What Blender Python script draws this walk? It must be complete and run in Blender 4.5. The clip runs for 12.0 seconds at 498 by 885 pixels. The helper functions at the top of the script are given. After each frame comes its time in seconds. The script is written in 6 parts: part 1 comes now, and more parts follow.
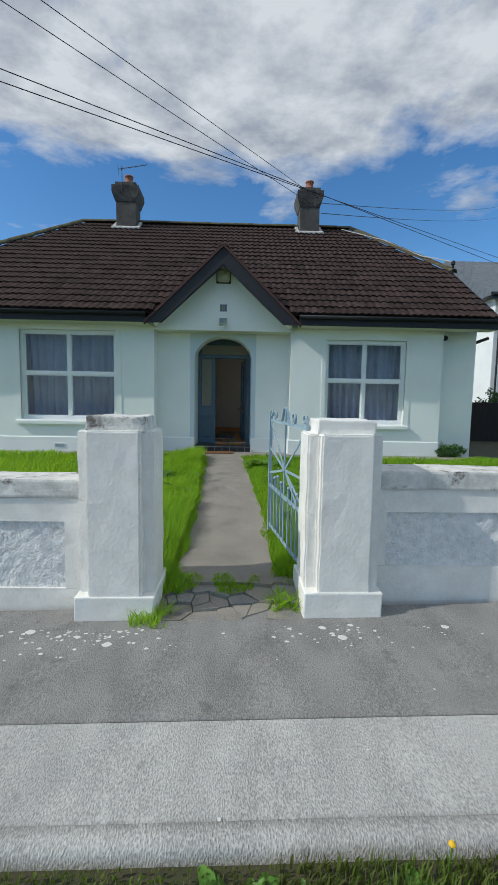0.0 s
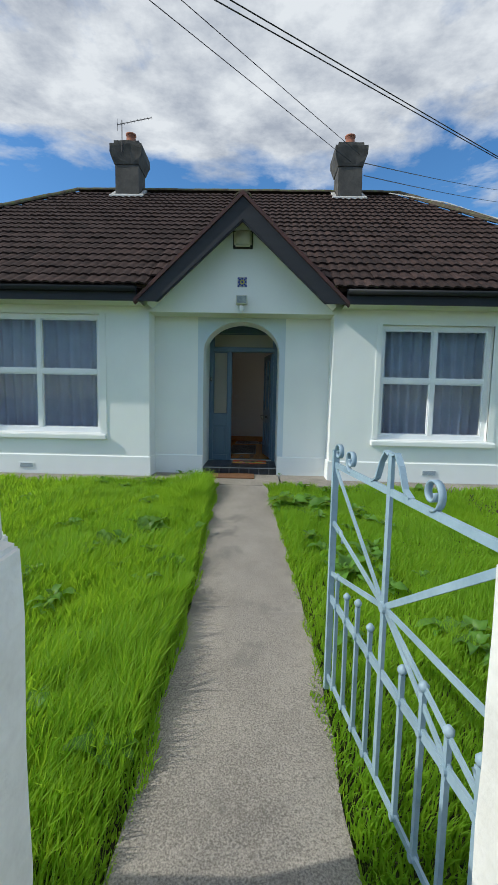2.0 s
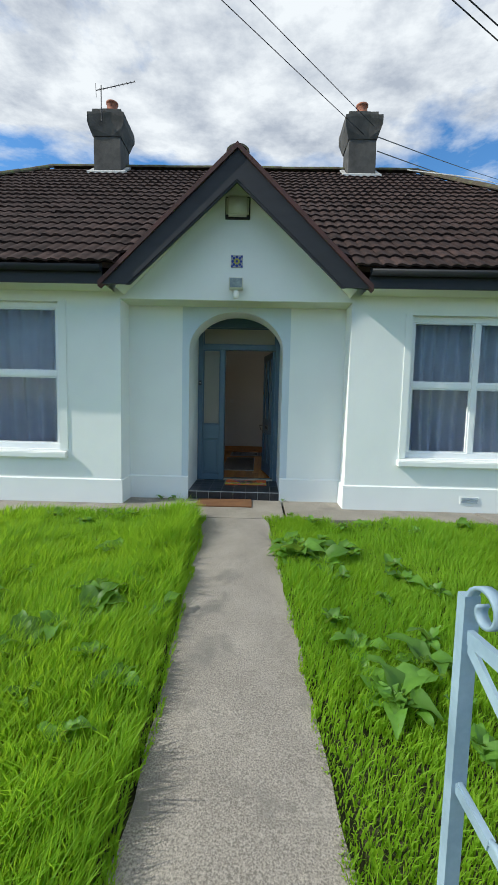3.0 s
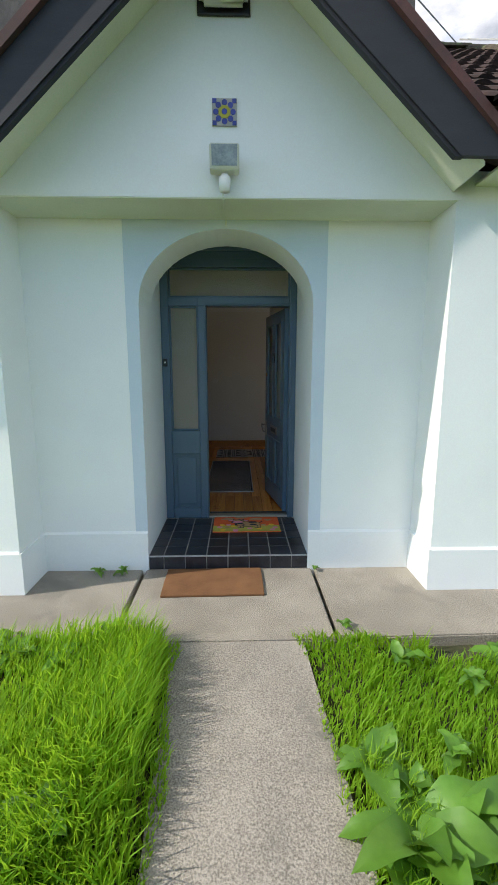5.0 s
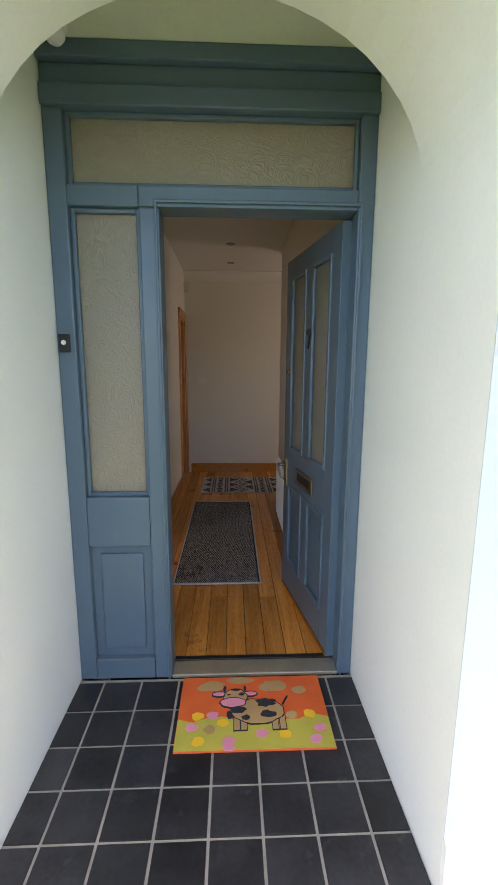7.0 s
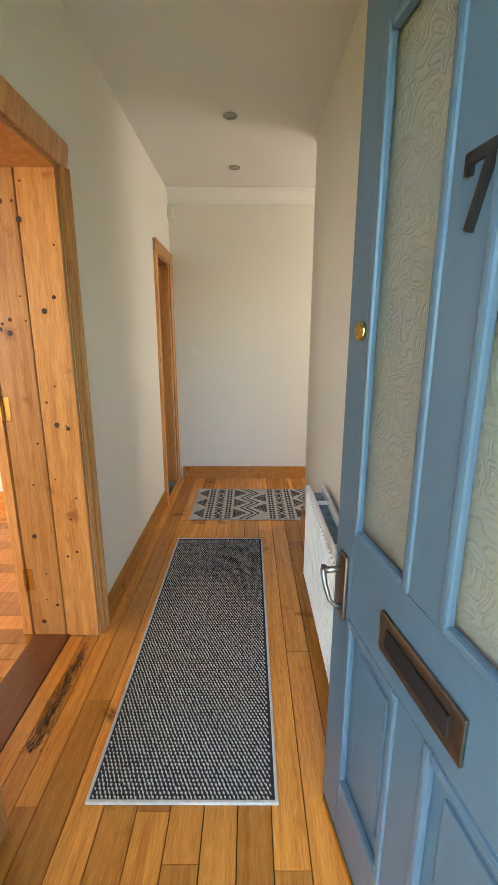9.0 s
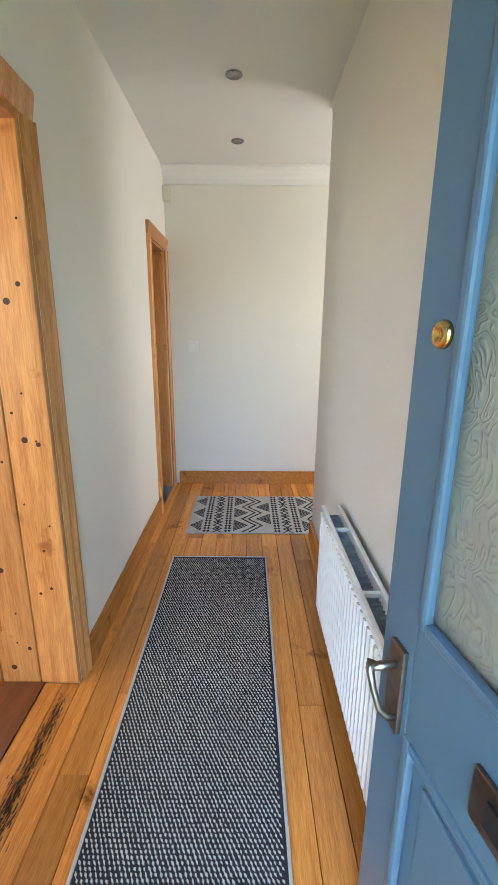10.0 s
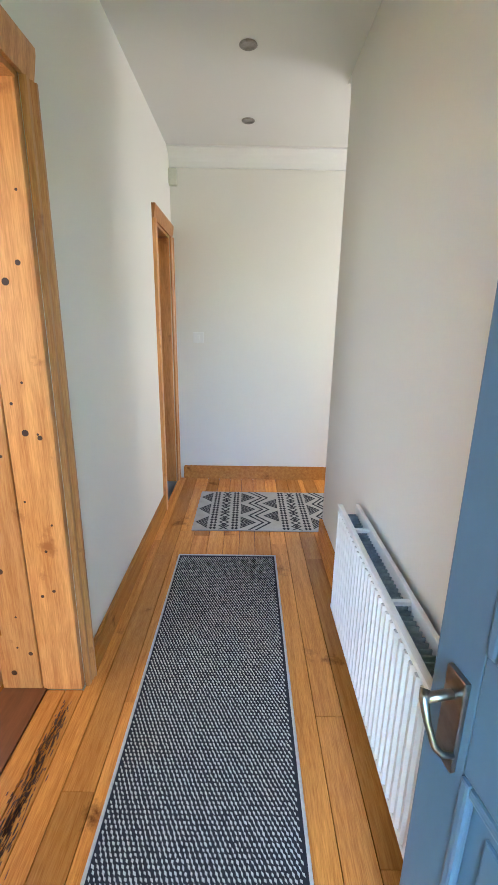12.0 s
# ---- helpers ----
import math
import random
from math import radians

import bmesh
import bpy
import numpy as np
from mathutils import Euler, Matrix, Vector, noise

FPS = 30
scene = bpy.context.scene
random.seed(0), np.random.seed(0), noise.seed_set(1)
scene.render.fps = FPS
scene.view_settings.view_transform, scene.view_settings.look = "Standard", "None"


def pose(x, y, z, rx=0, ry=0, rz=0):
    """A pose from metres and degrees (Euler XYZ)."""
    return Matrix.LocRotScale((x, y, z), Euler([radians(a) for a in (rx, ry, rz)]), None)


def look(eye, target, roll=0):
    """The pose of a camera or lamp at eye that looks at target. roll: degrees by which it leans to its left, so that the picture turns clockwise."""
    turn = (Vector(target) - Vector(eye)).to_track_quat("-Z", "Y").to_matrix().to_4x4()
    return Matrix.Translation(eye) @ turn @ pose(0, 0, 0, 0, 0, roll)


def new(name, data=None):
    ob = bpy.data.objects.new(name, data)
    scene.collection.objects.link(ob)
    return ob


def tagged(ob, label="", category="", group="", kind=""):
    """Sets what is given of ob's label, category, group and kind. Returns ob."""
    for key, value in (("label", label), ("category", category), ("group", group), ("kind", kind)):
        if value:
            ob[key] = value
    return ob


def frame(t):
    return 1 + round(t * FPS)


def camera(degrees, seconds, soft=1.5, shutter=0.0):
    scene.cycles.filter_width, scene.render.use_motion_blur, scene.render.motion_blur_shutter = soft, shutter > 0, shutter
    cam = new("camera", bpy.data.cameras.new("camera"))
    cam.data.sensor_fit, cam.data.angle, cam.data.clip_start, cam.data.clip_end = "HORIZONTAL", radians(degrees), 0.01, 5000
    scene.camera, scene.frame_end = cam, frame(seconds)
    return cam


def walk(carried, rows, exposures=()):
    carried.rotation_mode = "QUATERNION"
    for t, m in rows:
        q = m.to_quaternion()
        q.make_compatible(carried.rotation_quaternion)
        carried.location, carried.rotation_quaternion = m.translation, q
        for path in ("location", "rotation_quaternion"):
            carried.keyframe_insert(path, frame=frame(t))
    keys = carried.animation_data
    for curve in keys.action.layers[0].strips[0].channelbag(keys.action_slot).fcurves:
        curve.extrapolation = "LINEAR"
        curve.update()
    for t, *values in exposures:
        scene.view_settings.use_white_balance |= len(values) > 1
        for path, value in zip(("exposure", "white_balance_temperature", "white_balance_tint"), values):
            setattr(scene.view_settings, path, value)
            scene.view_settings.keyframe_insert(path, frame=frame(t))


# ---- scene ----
cam = camera(60.5, 12.0)

PATH = [
    (0, (0.208, -10.323, 1.0), (0.258, -8.333, 0.809), 1.0),
    (0.5, (0.144, -9.78, 1.036), (0.124, -7.787, 0.875), 0.4),
    (1, (0.104, -9.191, 1.02), (0.057, -7.198, 0.856), 0.4),
    (1.5, (0.115, -8.517, 1.029), (0.057, -6.527, 0.843), 0.6),
    (2, (0.162, -7.991, 1.121), (0.118, -6.001, 0.925), 1.2),
    (2.5, (0.22, -7.344, 1.178), (0.176, -5.353, 0.988), 1.4),
    (3, (0.159, -6.643, 1.223), (0.121, -4.652, 1.033), 1.3),
    (5, (-0.069, -4.07, 1.431), (-0.018, -2.099, 1.095), 0.0),
    (5.5, (-0.086, -3.444, 1.426), (-0.025, -1.475, 1.078), 0.1),
    (6, (-0.074, -2.858, 1.379), (-0.002, -0.89, 1.032), 0.2),
    (6.5, (-0.078, -2.312, 1.395), (0.006, -0.347, 1.034), 0.4),
    (7, (-0.079, -1.809, 1.409), (0.0, 0.158, 1.058), 0.3),
    (9, (0.02, -0.216, 1.368), (0.019, 1.724, 0.884), 0.1),
    (9.5, (0.031, 0.006, 1.386), (0.017, 1.942, 0.886), 0.1),
    (10, (-0.017, 0.096, 1.384), (-0.006, 2.028, 0.867), 0.5),
    (10.5, (-0.035, 0.128, 1.367), (-0.008, 2.053, 0.826), 0.9),
    (11, (-0.04, 0.146, 1.367), (-0.003, 2.07, 0.822), 1.1),
    (11.5, (-0.06, 0.16, 1.36), (-0.029, 2.081, 0.803), 1.2),
    (12, (-0.072, 0.196, 1.359), (-0.061, 2.121, 0.815), 0.9),
]
walk(cam, [(t, look(eye, target, roll)) for t, eye, target, roll in PATH],
     [(0.0, -0.35, 6150, 7), (1.5, -0.32, 6200, 7), (2.0, -0.12, 6250, 7), (3.0, 0.12, 6300, 6), (5.0, 0.5, 6600, 11), (5.5, 0.68, 6650, 12), (6.0, 0.72, 6700, 13), (6.6, 1.15, 7200, 14), (7.2, 2.35, 8000, 27),
      (8.8, 3.78, 7600, 12), (9.5, 4.1, 6600, 9), (10.5, 4.22, 6000, 8), (12.0, 4.28, 5850, 8)])


# ---- world and sun ----
SUN_DIR = Vector((0.765, 0.18, -0.60)).normalized()
world = bpy.data.worlds.new("world")
scene.world = world
world.use_nodes = True
wn, wl = world.node_tree.nodes, world.node_tree.links
wn.clear()


def wnode(kind, **kw):
    n = wn.new(kind)
    for k, v in kw.items():
        n.inputs[k].default_value = v
    return n


sky = wn.new("ShaderNodeTexSky")
sky.sky_type = "NISHITA"
sky.sun_disc = False
sky.sun_elevation = math.asin(-SUN_DIR.z)
sky.sun_rotation = math.atan2(-SUN_DIR.x, -SUN_DIR.y)
sky.air_density, sky.dust_density, sky.ozone_density = 1.0, 0.3, 3.5
co = wn.new("ShaderNodeTexCoord")
sep = wn.new("ShaderNodeSeparateXYZ")
wl.new(co.outputs["Generated"], sep.inputs[0])
mz = wn.new("ShaderNodeMath"); mz.operation = "MAXIMUM"; mz.inputs[1].default_value = 0.06
wl.new(sep.outputs["Z"], mz.inputs[0])
dx = wn.new("ShaderNodeMath"); dx.operation = "DIVIDE"
dy = wn.new("ShaderNodeMath"); dy.operation = "DIVIDE"
wl.new(sep.outputs["X"], dx.inputs[0]); wl.new(mz.outputs[0], dx.inputs[1])
wl.new(sep.outputs["Y"], dy.inputs[0]); wl.new(mz.outputs[0], dy.inputs[1])
com = wn.new("ShaderNodeCombineXYZ")
wl.new(dx.outputs[0], com.inputs[0]); wl.new(dy.outputs[0], com.inputs[1])
nz = wnode("ShaderNodeTexNoise", Scale=1.7, Detail=10.0, Roughness=0.6, Distortion=0.15)
off = wn.new("ShaderNodeVectorMath"); off.operation = "ADD"; off.inputs[1].default_value = (3.1, 1.7, 0)
wl.new(com.outputs[0], off.inputs[0]); wl.new(off.outputs[0], nz.inputs["Vector"])
# the bank of cloud lies overhead, clearer towards the horizon
bank = wn.new("ShaderNodeMapRange")
bank.inputs["From Min"].default_value, bank.inputs["From Max"].default_value = 0.40, 0.50
bank.inputs["To Min"].default_value, bank.inputs["To Max"].default_value = -0.12, 0.22
wl.new(sep.outputs["Z"], bank.inputs["Value"])
addc = wn.new("ShaderNodeMath"); addc.operation = "ADD"
wl.new(nz.outputs["Fac"], addc.inputs[0]); wl.new(bank.outputs[0], addc.inputs[1])
ramp = wn.new("ShaderNodeValToRGB")
ramp.color_ramp.elements[0].position, ramp.color_ramp.elements[0].color = 0.47, (0, 0, 0, 1)
ramp.color_ramp.elements[1].position, ramp.color_ramp.elements[1].color = 0.66, (1, 1, 1, 1)
wl.new(addc.outputs[0], ramp.inputs[0])
nz2 = wnode("ShaderNodeTexNoise", Scale=3.6, Detail=8.0, Roughness=0.62)
wl.new(off.outputs[0], nz2.inputs["Vector"])
cl = wn.new("ShaderNodeValToRGB")
cl.color_ramp.elements[0].position, cl.color_ramp.elements[0].color = 0.34, (3.1, 3.35, 3.9, 1)
cl.color_ramp.elements[1].position, cl.color_ramp.elements[1].color = 0.62, (6.1, 6.2, 6.4, 1)
wl.new(nz2.outputs["Fac"], cl.inputs[0])
mixc = wn.new("ShaderNodeMix"); mixc.data_type = "RGBA"
wl.new(ramp.outputs[0], mixc.inputs[0])
hsv = wnode("ShaderNodeHueSaturation", Saturation=1.2, Value=1.25)
wl.new(sky.outputs[0], hsv.inputs["Color"]); wl.new(hsv.outputs[0], mixc.inputs[6]); wl.new(cl.outputs[0], mixc.inputs[7])
bg = wnode("ShaderNodeBackground", Strength=0.14)
wo = wn.new("ShaderNodeOutputWorld")
wl.new(mixc.outputs[2], bg.inputs["Color"]); wl.new(bg.outputs[0], wo.inputs[0])

sun = new("sun", bpy.data.lights.new("sun", "SUN"))
sun.data.energy, sun.data.angle, sun.data.color = 3.6, radians(0.6), (1.0, 0.94, 0.85)
sun.rotation_euler = SUN_DIR.to_track_quat("-Z", "Y").to_euler()


# daylight through the side room's curtained window; added fill lamp at blank passage end
for at, to, sx, sy, e in (((-3.38, -0.78, 1.45), (-3.38, 1.0, 1.45), 1.8, 1.6, 8.0), ((2.15, 3.26, 1.3), (0.0, 3.26, 1.0), 0.8, 1.8, 2.0)):
    lamp = new("window_and_fill_lamp", bpy.data.lights.new("window_and_fill_lamp", "AREA"))
    lamp.data.shape, lamp.data.size, lamp.data.size_y, lamp.data.energy, lamp.data.color = "RECTANGLE", sx, sy, e, (1.0, 0.97, 0.93)
    lamp.matrix_world = look(at, to)


# ---- materials ----
def mat(name, a, b=None, rough=0.7, scale=6.0, fine=60.0, bump=0.15, metal=0.0, vary=0.0, stretch=(1, 1, 1), grain=0.3, dist=0.004,
        spec=0.5, stain=None, stain_scale=2.0, stain_at=0.6, hard=0.15):
    """Two-colour noise at two scales, fine relief, stains with a shape of their own, and a variation from piece to piece."""
    m = bpy.data.materials.new(name)
    m.use_nodes = True
    n, l = m.node_tree.nodes, m.node_tree.links
    p = n["Principled BSDF"]
    p.inputs["Roughness"].default_value, p.inputs["Metallic"].default_value = rough, metal
    p.inputs["Specular IOR Level"].default_value = spec
    b = b or tuple(c * 0.8 for c in a)
    tc, mp = n.new("ShaderNodeTexCoord"), n.new("ShaderNodeMapping")
    mp.inputs["Scale"].default_value = stretch
    l.new(tc.outputs["Object"], mp.inputs[0])
    oi = n.new("ShaderNodeObjectInfo")
    if vary:
        sh = n.new("ShaderNodeVectorMath"); sh.operation = "SCALE"; sh.inputs[0].default_value = (7.3, 3.1, 5.7)
        l.new(oi.outputs["Random"], sh.inputs["Scale"]); l.new(sh.outputs[0], mp.inputs["Location"])
    t1, t2 = n.new("ShaderNodeTexNoise"), n.new("ShaderNodeTexNoise")
    t1.inputs["Scale"].default_value, t1.inputs["Detail"].default_value = scale, 5
    t2.inputs["Scale"].default_value, t2.inputs["Detail"].default_value = fine, 4
    l.new(mp.outputs[0], t1.inputs["Vector"]); l.new(mp.outputs[0], t2.inputs["Vector"])
    blend = n.new("ShaderNodeMix")
    blend.inputs[0].default_value = grain
    l.new(t1.outputs["Fac"], blend.inputs[2]); l.new(t2.outputs["Fac"], blend.inputs[3])
    r = n.new("ShaderNodeValToRGB")
    r.color_ramp.elements[0].position, r.color_ramp.elements[0].color = 0.5 - hard, (*b, 1)
    r.color_ramp.elements[1].position, r.color_ramp.elements[1].color = 0.5 + hard, (*a, 1)
    l.new(blend.outputs[0], r.inputs[0])
    out = r.outputs[0]
    if stain:
        t3 = n.new("ShaderNodeTexNoise")
        t3.inputs["Scale"].default_value, t3.inputs["Detail"].default_value, t3.inputs["Roughness"].default_value = stain_scale, 7, 0.65
        l.new(tc.outputs["Object"], t3.inputs["Vector"])
        r3 = n.new("ShaderNodeValToRGB")
        r3.color_ramp.elements[0].position, r3.color_ramp.elements[1].position = stain_at, stain_at + 0.1
        l.new(t3.outputs["Fac"], r3.inputs[0])
        ms = n.new("ShaderNodeMix"); ms.data_type = "RGBA"; ms.inputs[7].default_value = (*stain, 1)
        l.new(r3.outputs[0], ms.inputs[0]); l.new(out, ms.inputs[6])
        out = ms.outputs[2]
    if vary:
        hs = n.new("ShaderNodeHueSaturation")
        mr = n.new("ShaderNodeMapRange")
        mr.inputs["To Min"].default_value, mr.inputs["To Max"].default_value = 1 - vary, 1 + vary
        l.new(oi.outputs["Random"], mr.inputs[0]); l.new(mr.outputs[0], hs.inputs["Value"])
        l.new(out, hs.inputs["Color"]); out = hs.outputs[0]
    l.new(out, p.inputs["Base Color"])
    if bump:
        bp = n.new("ShaderNodeBump")
        bp.inputs["Strength"].default_value, bp.inputs["Distance"].default_value = bump, dist
        l.new(blend.outputs[0], bp.inputs["Height"]); l.new(bp.outputs[0], p.inputs["Normal"])
    return m


def glass_mat(name, colour, rough, wavy=0.0, scale=14.0, clear=1.0, ior=1.45):
    m = bpy.data.materials.new(name)
    m.use_nodes = True
    n, l = m.node_tree.nodes, m.node_tree.links
    p = n["Principled BSDF"]
    p.inputs["Base Color"].default_value = (*colour, 1)
    p.inputs["Roughness"].default_value, p.inputs["Transmission Weight"].default_value, p.inputs["IOR"].default_value = rough, clear, ior
    if wavy:
        tc, nzt, w = n.new("ShaderNodeTexCoord"), n.new("ShaderNodeTexNoise"), n.new("ShaderNodeTexWave")
        nzt.inputs["Scale"].default_value, nzt.inputs["Distortion"].default_value, nzt.inputs["Detail"].default_value = scale, 2.2, 1.0
        w.inputs["Scale"].default_value = 1.0
        l.new(tc.outputs["Object"], nzt.inputs["Vector"])
        mul = n.new("ShaderNodeMath"); mul.operation = "MULTIPLY"; mul.inputs[1].default_value = 28.0
        sn = n.new("ShaderNodeMath"); sn.operation = "SINE"
        l.new(nzt.outputs["Fac"], mul.inputs[0]); l.new(mul.outputs[0], sn.inputs[0])
        bp = n.new("ShaderNodeBump")
        bp.inputs["Strength"].default_value, bp.inputs["Distance"].default_value = wavy, 0.006
        rdg = n.new("ShaderNodeMath"); rdg.operation = "POWER"; rdg.inputs[1].default_value = 6.0
        ab = n.new("ShaderNodeMath"); ab.operation = "ABSOLUTE"
        l.new(sn.outputs[0], ab.inputs[0]); l.new(ab.outputs[0], rdg.inputs[0])
        l.new(rdg.outputs[0], bp.inputs["Height"]); l.new(bp.outputs[0], p.inputs["Normal"])
    return m


M = {}
M["render"] = mat("painted_render", (0.84, 0.855, 0.825), (0.77, 0.785, 0.76), 0.75, 1.2, 90, 0.25, dist=0.003)
M["band"] = mat("grey_paint", (0.58, 0.65, 0.70), (0.52, 0.60, 0.66), 0.75, 1.5, 90, 0.2, dist=0.003)
M["soffit"] = mat("cream_soffit", (0.70, 0.72, 0.58), (0.60, 0.63, 0.48), 0.75, 2, 80, 0.2)
M["oldpaint"] = mat("weathered_white_paint", (0.84, 0.825, 0.775), (0.72, 0.70, 0.65), 0.8, 6, 45, 0.7, dist=0.014, stain=(0.30, 0.27, 0.23), stain_scale=5.5, stain_at=0.67)
M["cappaint"] = mat("flaking_white_paint", (0.76, 0.75, 0.71), (0.5, 0.49, 0.45), 0.85, 9, 50, 0.8, dist=0.014, stain=(0.16, 0.14, 0.12), stain_scale=7, stain_at=0.56)
M["dash"] = mat("roughcast", (0.80, 0.80, 0.79), (0.62, 0.63, 0.62), 0.9, 22, 70, 1.0, dist=0.03)
M["tile"] = mat("roof_tile", (0.060, 0.037, 0.032), (0.020, 0.0135, 0.0125), 0.92, 7, 70, 0.5, vary=0.3, spec=0.2, stain=(0.17, 0.15, 0.12), stain_scale=9, stain_at=0.66)
M["ridge"] = mat("ridge_tile", (0.12, 0.10, 0.07), (0.06, 0.05, 0.04), 0.95, 9, 60, 0.6, spec=0.2, stain=(0.12, 0.15, 0.06), stain_scale=6, stain_at=0.55)
M["fascia"] = mat("dark_fascia", (0.017, 0.019, 0.025), (0.010, 0.012, 0.016), 0.65, 3, 60, 0.2, stretch=(1, 1, 4))
M["verge"] = mat("maroon_verge", (0.09, 0.035, 0.032), (0.05, 0.025, 0.024), 0.8, 5, 60, 0.4)
M["cement"] = mat("chimney_render", (0.11, 0.105, 0.095), (0.055, 0.053, 0.05), 0.92, 5, 50, 0.6, dist=0.01, stain=(0.05, 0.05, 0.045), stain_scale=2.2, stain_at=0.55)
M["flash"] = mat("lead_flashing", (0.55, 0.55, 0.53), (0.38, 0.38, 0.37), 0.7, 9, 60, 0.5)
M["terra"] = mat("terracotta", (0.42, 0.16, 0.09), (0.3, 0.12, 0.08), 0.85, 8, 60, 0.4)
M["upvc"] = mat("white_plastic", (0.82, 0.83, 0.84), (0.80, 0.81, 0.82), 0.35, 3, 40, 0.0)
M["pane"] = glass_mat("window_glass", (1, 1, 1), 0.0, ior=1.25)
M["obscure"] = glass_mat("patterned_glass", (0.47, 0.43, 0.35), 0.32, 0.32, 10.0, 0.5)
M["curtain"] = mat("net_curtain", (0.60, 0.68, 0.84), (0.48, 0.56, 0.74), 0.9, 4, 120, 0.2)
M["concrete"] = mat("path_concrete", (0.37, 0.338, 0.290), (0.155, 0.140, 0.120), 0.92, 2.2, 130, 0.8, dist=0.008, grain=0.74, stain=(0.17, 0.16, 0.14), stain_scale=1.6, stain_at=0.56, hard=0.115)
M["slab"] = mat("apron_concrete", (0.40, 0.365, 0.305), (0.165, 0.148, 0.123), 0.92, 3.0, 125, 0.9, dist=0.01, grain=0.72, stain=(0.22, 0.2, 0.17), stain_scale=2.0, stain_at=0.56, hard=0.115)
M["pave"] = mat("pavement_concrete", (0.550, 0.544, 0.512), (0.288, 0.284, 0.269), 0.93, 2.5, 75, 0.9, dist=0.011, grain=0.72, stretch=(2.2, 1, 1), stain=(0.24, 0.23, 0.21), stain_scale=5.0, stain_at=0.62, hard=0.12)
M["pave2"] = mat("older_pavement_concrete", (0.338, 0.331, 0.312), (0.156, 0.152, 0.144), 0.93, 2.5, 75, 0.9, dist=0.011, grain=0.72, stretch=(2.2, 1, 1), stain=(0.14, 0.135, 0.125), stain_scale=4.0, stain_at=0.60, hard=0.12)
M["lichen"] = mat("pale_lichen", (0.74, 0.74, 0.70), (0.6, 0.6, 0.56), 0.95, 20, 80, 0.3)
M["road"] = mat("asphalt", (0.06, 0.06, 0.06), (0.04, 0.04, 0.04), 0.95, 4, 120, 0.8)
M["soil"] = mat("soil", (0.07, 0.06, 0.035), (0.035, 0.045, 0.015), 0.95, 4, 40, 0.9, dist=0.03)


def leafy(m, tint, share):
    """Lets light through thin leaves."""
    n, l = m.node_tree.nodes, m.node_tree.links
    tr, mx = n.new("ShaderNodeBsdfTranslucent"), n.new("ShaderNodeMixShader")
    tr.inputs["Color"].default_value = (*tint, 1)
    mx.inputs[0].default_value = share
    l.new(n["Principled BSDF"].outputs[0], mx.inputs[1]); l.new(tr.outputs[0], mx.inputs[2])
    l.new(mx.outputs[0], n["Material Output"].inputs["Surface"])
    return m


M["grass"] = leafy(mat("grass", (0.25, 0.42, 0.032), (0.12, 0.27, 0.018), 0.6, 0.8, 9, 0.0, spec=0.25), (0.46, 0.70, 0.04), 0.5)
M["weed"] = leafy(mat("broad_leaf", (0.14, 0.30, 0.04), (0.07, 0.19, 0.02), 0.5, 9, 60, 0.3, vary=0.25), (0.34, 0.52, 0.06), 0.35)
M["vergegrass"] = leafy(mat("verge_grass", (0.13, 0.19, 0.035), (0.07, 0.065, 0.025), 0.7, 2.5, 14, 0.0, spec=0.2), (0.2, 0.3, 0.04), 0.35)
M["moss"] = mat("moss", (0.10, 0.16, 0.03), (0.05, 0.08, 0.02), 0.95, 9, 60, 0.5)
M["gate"] = mat("grey_blue_iron_paint", (0.33, 0.44, 0.51), (0.24, 0.34, 0.41), 0.5, 9, 70, 0.35, stain=(0.16, 0.17, 0.17), stain_scale=16, stain_at=0.68)
M["blue"] = mat("blue_gloss_paint", (0.088, 0.147, 0.205), (0.076, 0.130, 0.186), 0.33, 2, 60, 0.06, stretch=(1, 1, 0.3))
M["blacktile"] = mat("black_quarry_tile", (0.034, 0.036, 0.043), (0.012, 0.012, 0.015), 0.34, 7, 60, 0.15, vary=0.4, stain=(0.05, 0.052, 0.06), stain_scale=11, stain_at=0.6)
M["grout"] = mat("pale_grout", (0.38, 0.38, 0.37), (0.28, 0.28, 0.27), 0.9, 12, 80, 0.3)
M["coir"] = mat("coir", (0.21, 0.098, 0.038), (0.105, 0.046, 0.017), 0.95, 7, 320, 0.7, dist=0.003, grain=0.55)
M["pine"] = mat("varnished_pine", (0.68, 0.30, 0.066), (0.42, 0.145, 0.027), 0.26, 3, 26, 0.08, vary=0.32, stretch=(14, 0.8, 14), grain=0.5, stain=(0.13, 0.042, 0.012), stain_scale=3.4, stain_at=0.60)
M["pineup"] = mat("stripped_pine", (0.66, 0.32, 0.11), (0.42, 0.155, 0.036), 0.36, 3, 24, 0.08, vary=0.22, stretch=(12, 12, 0.7), grain=0.45, stain=(0.30, 0.095, 0.022), stain_scale=6, stain_at=0.60)
M["darkpine"] = mat("brown_pine", (0.19, 0.065, 0.02), (0.12, 0.04, 0.012), 0.4, 3, 22, 0.08, stretch=(14, 1, 14), grain=0.45)
M["knot"] = mat("knot", (0.07, 0.022, 0.008), (0.04, 0.012, 0.005), 0.5, 30, 90, 0.0)
M["under"] = mat("dark_gap", (0.02, 0.013, 0.008), (0.012, 0.008, 0.005), 0.9, 5, 40, 0.0)
M["wall"] = mat("cream_wall_paint", (0.80, 0.77, 0.71), (0.77, 0.74, 0.68), 0.6, 0.9, 130, 0.08)
M["ceil"] = mat("white_ceiling_paint", (0.71, 0.70, 0.67), (0.69, 0.68, 0.65), 0.8, 0.8, 120, 0.06)
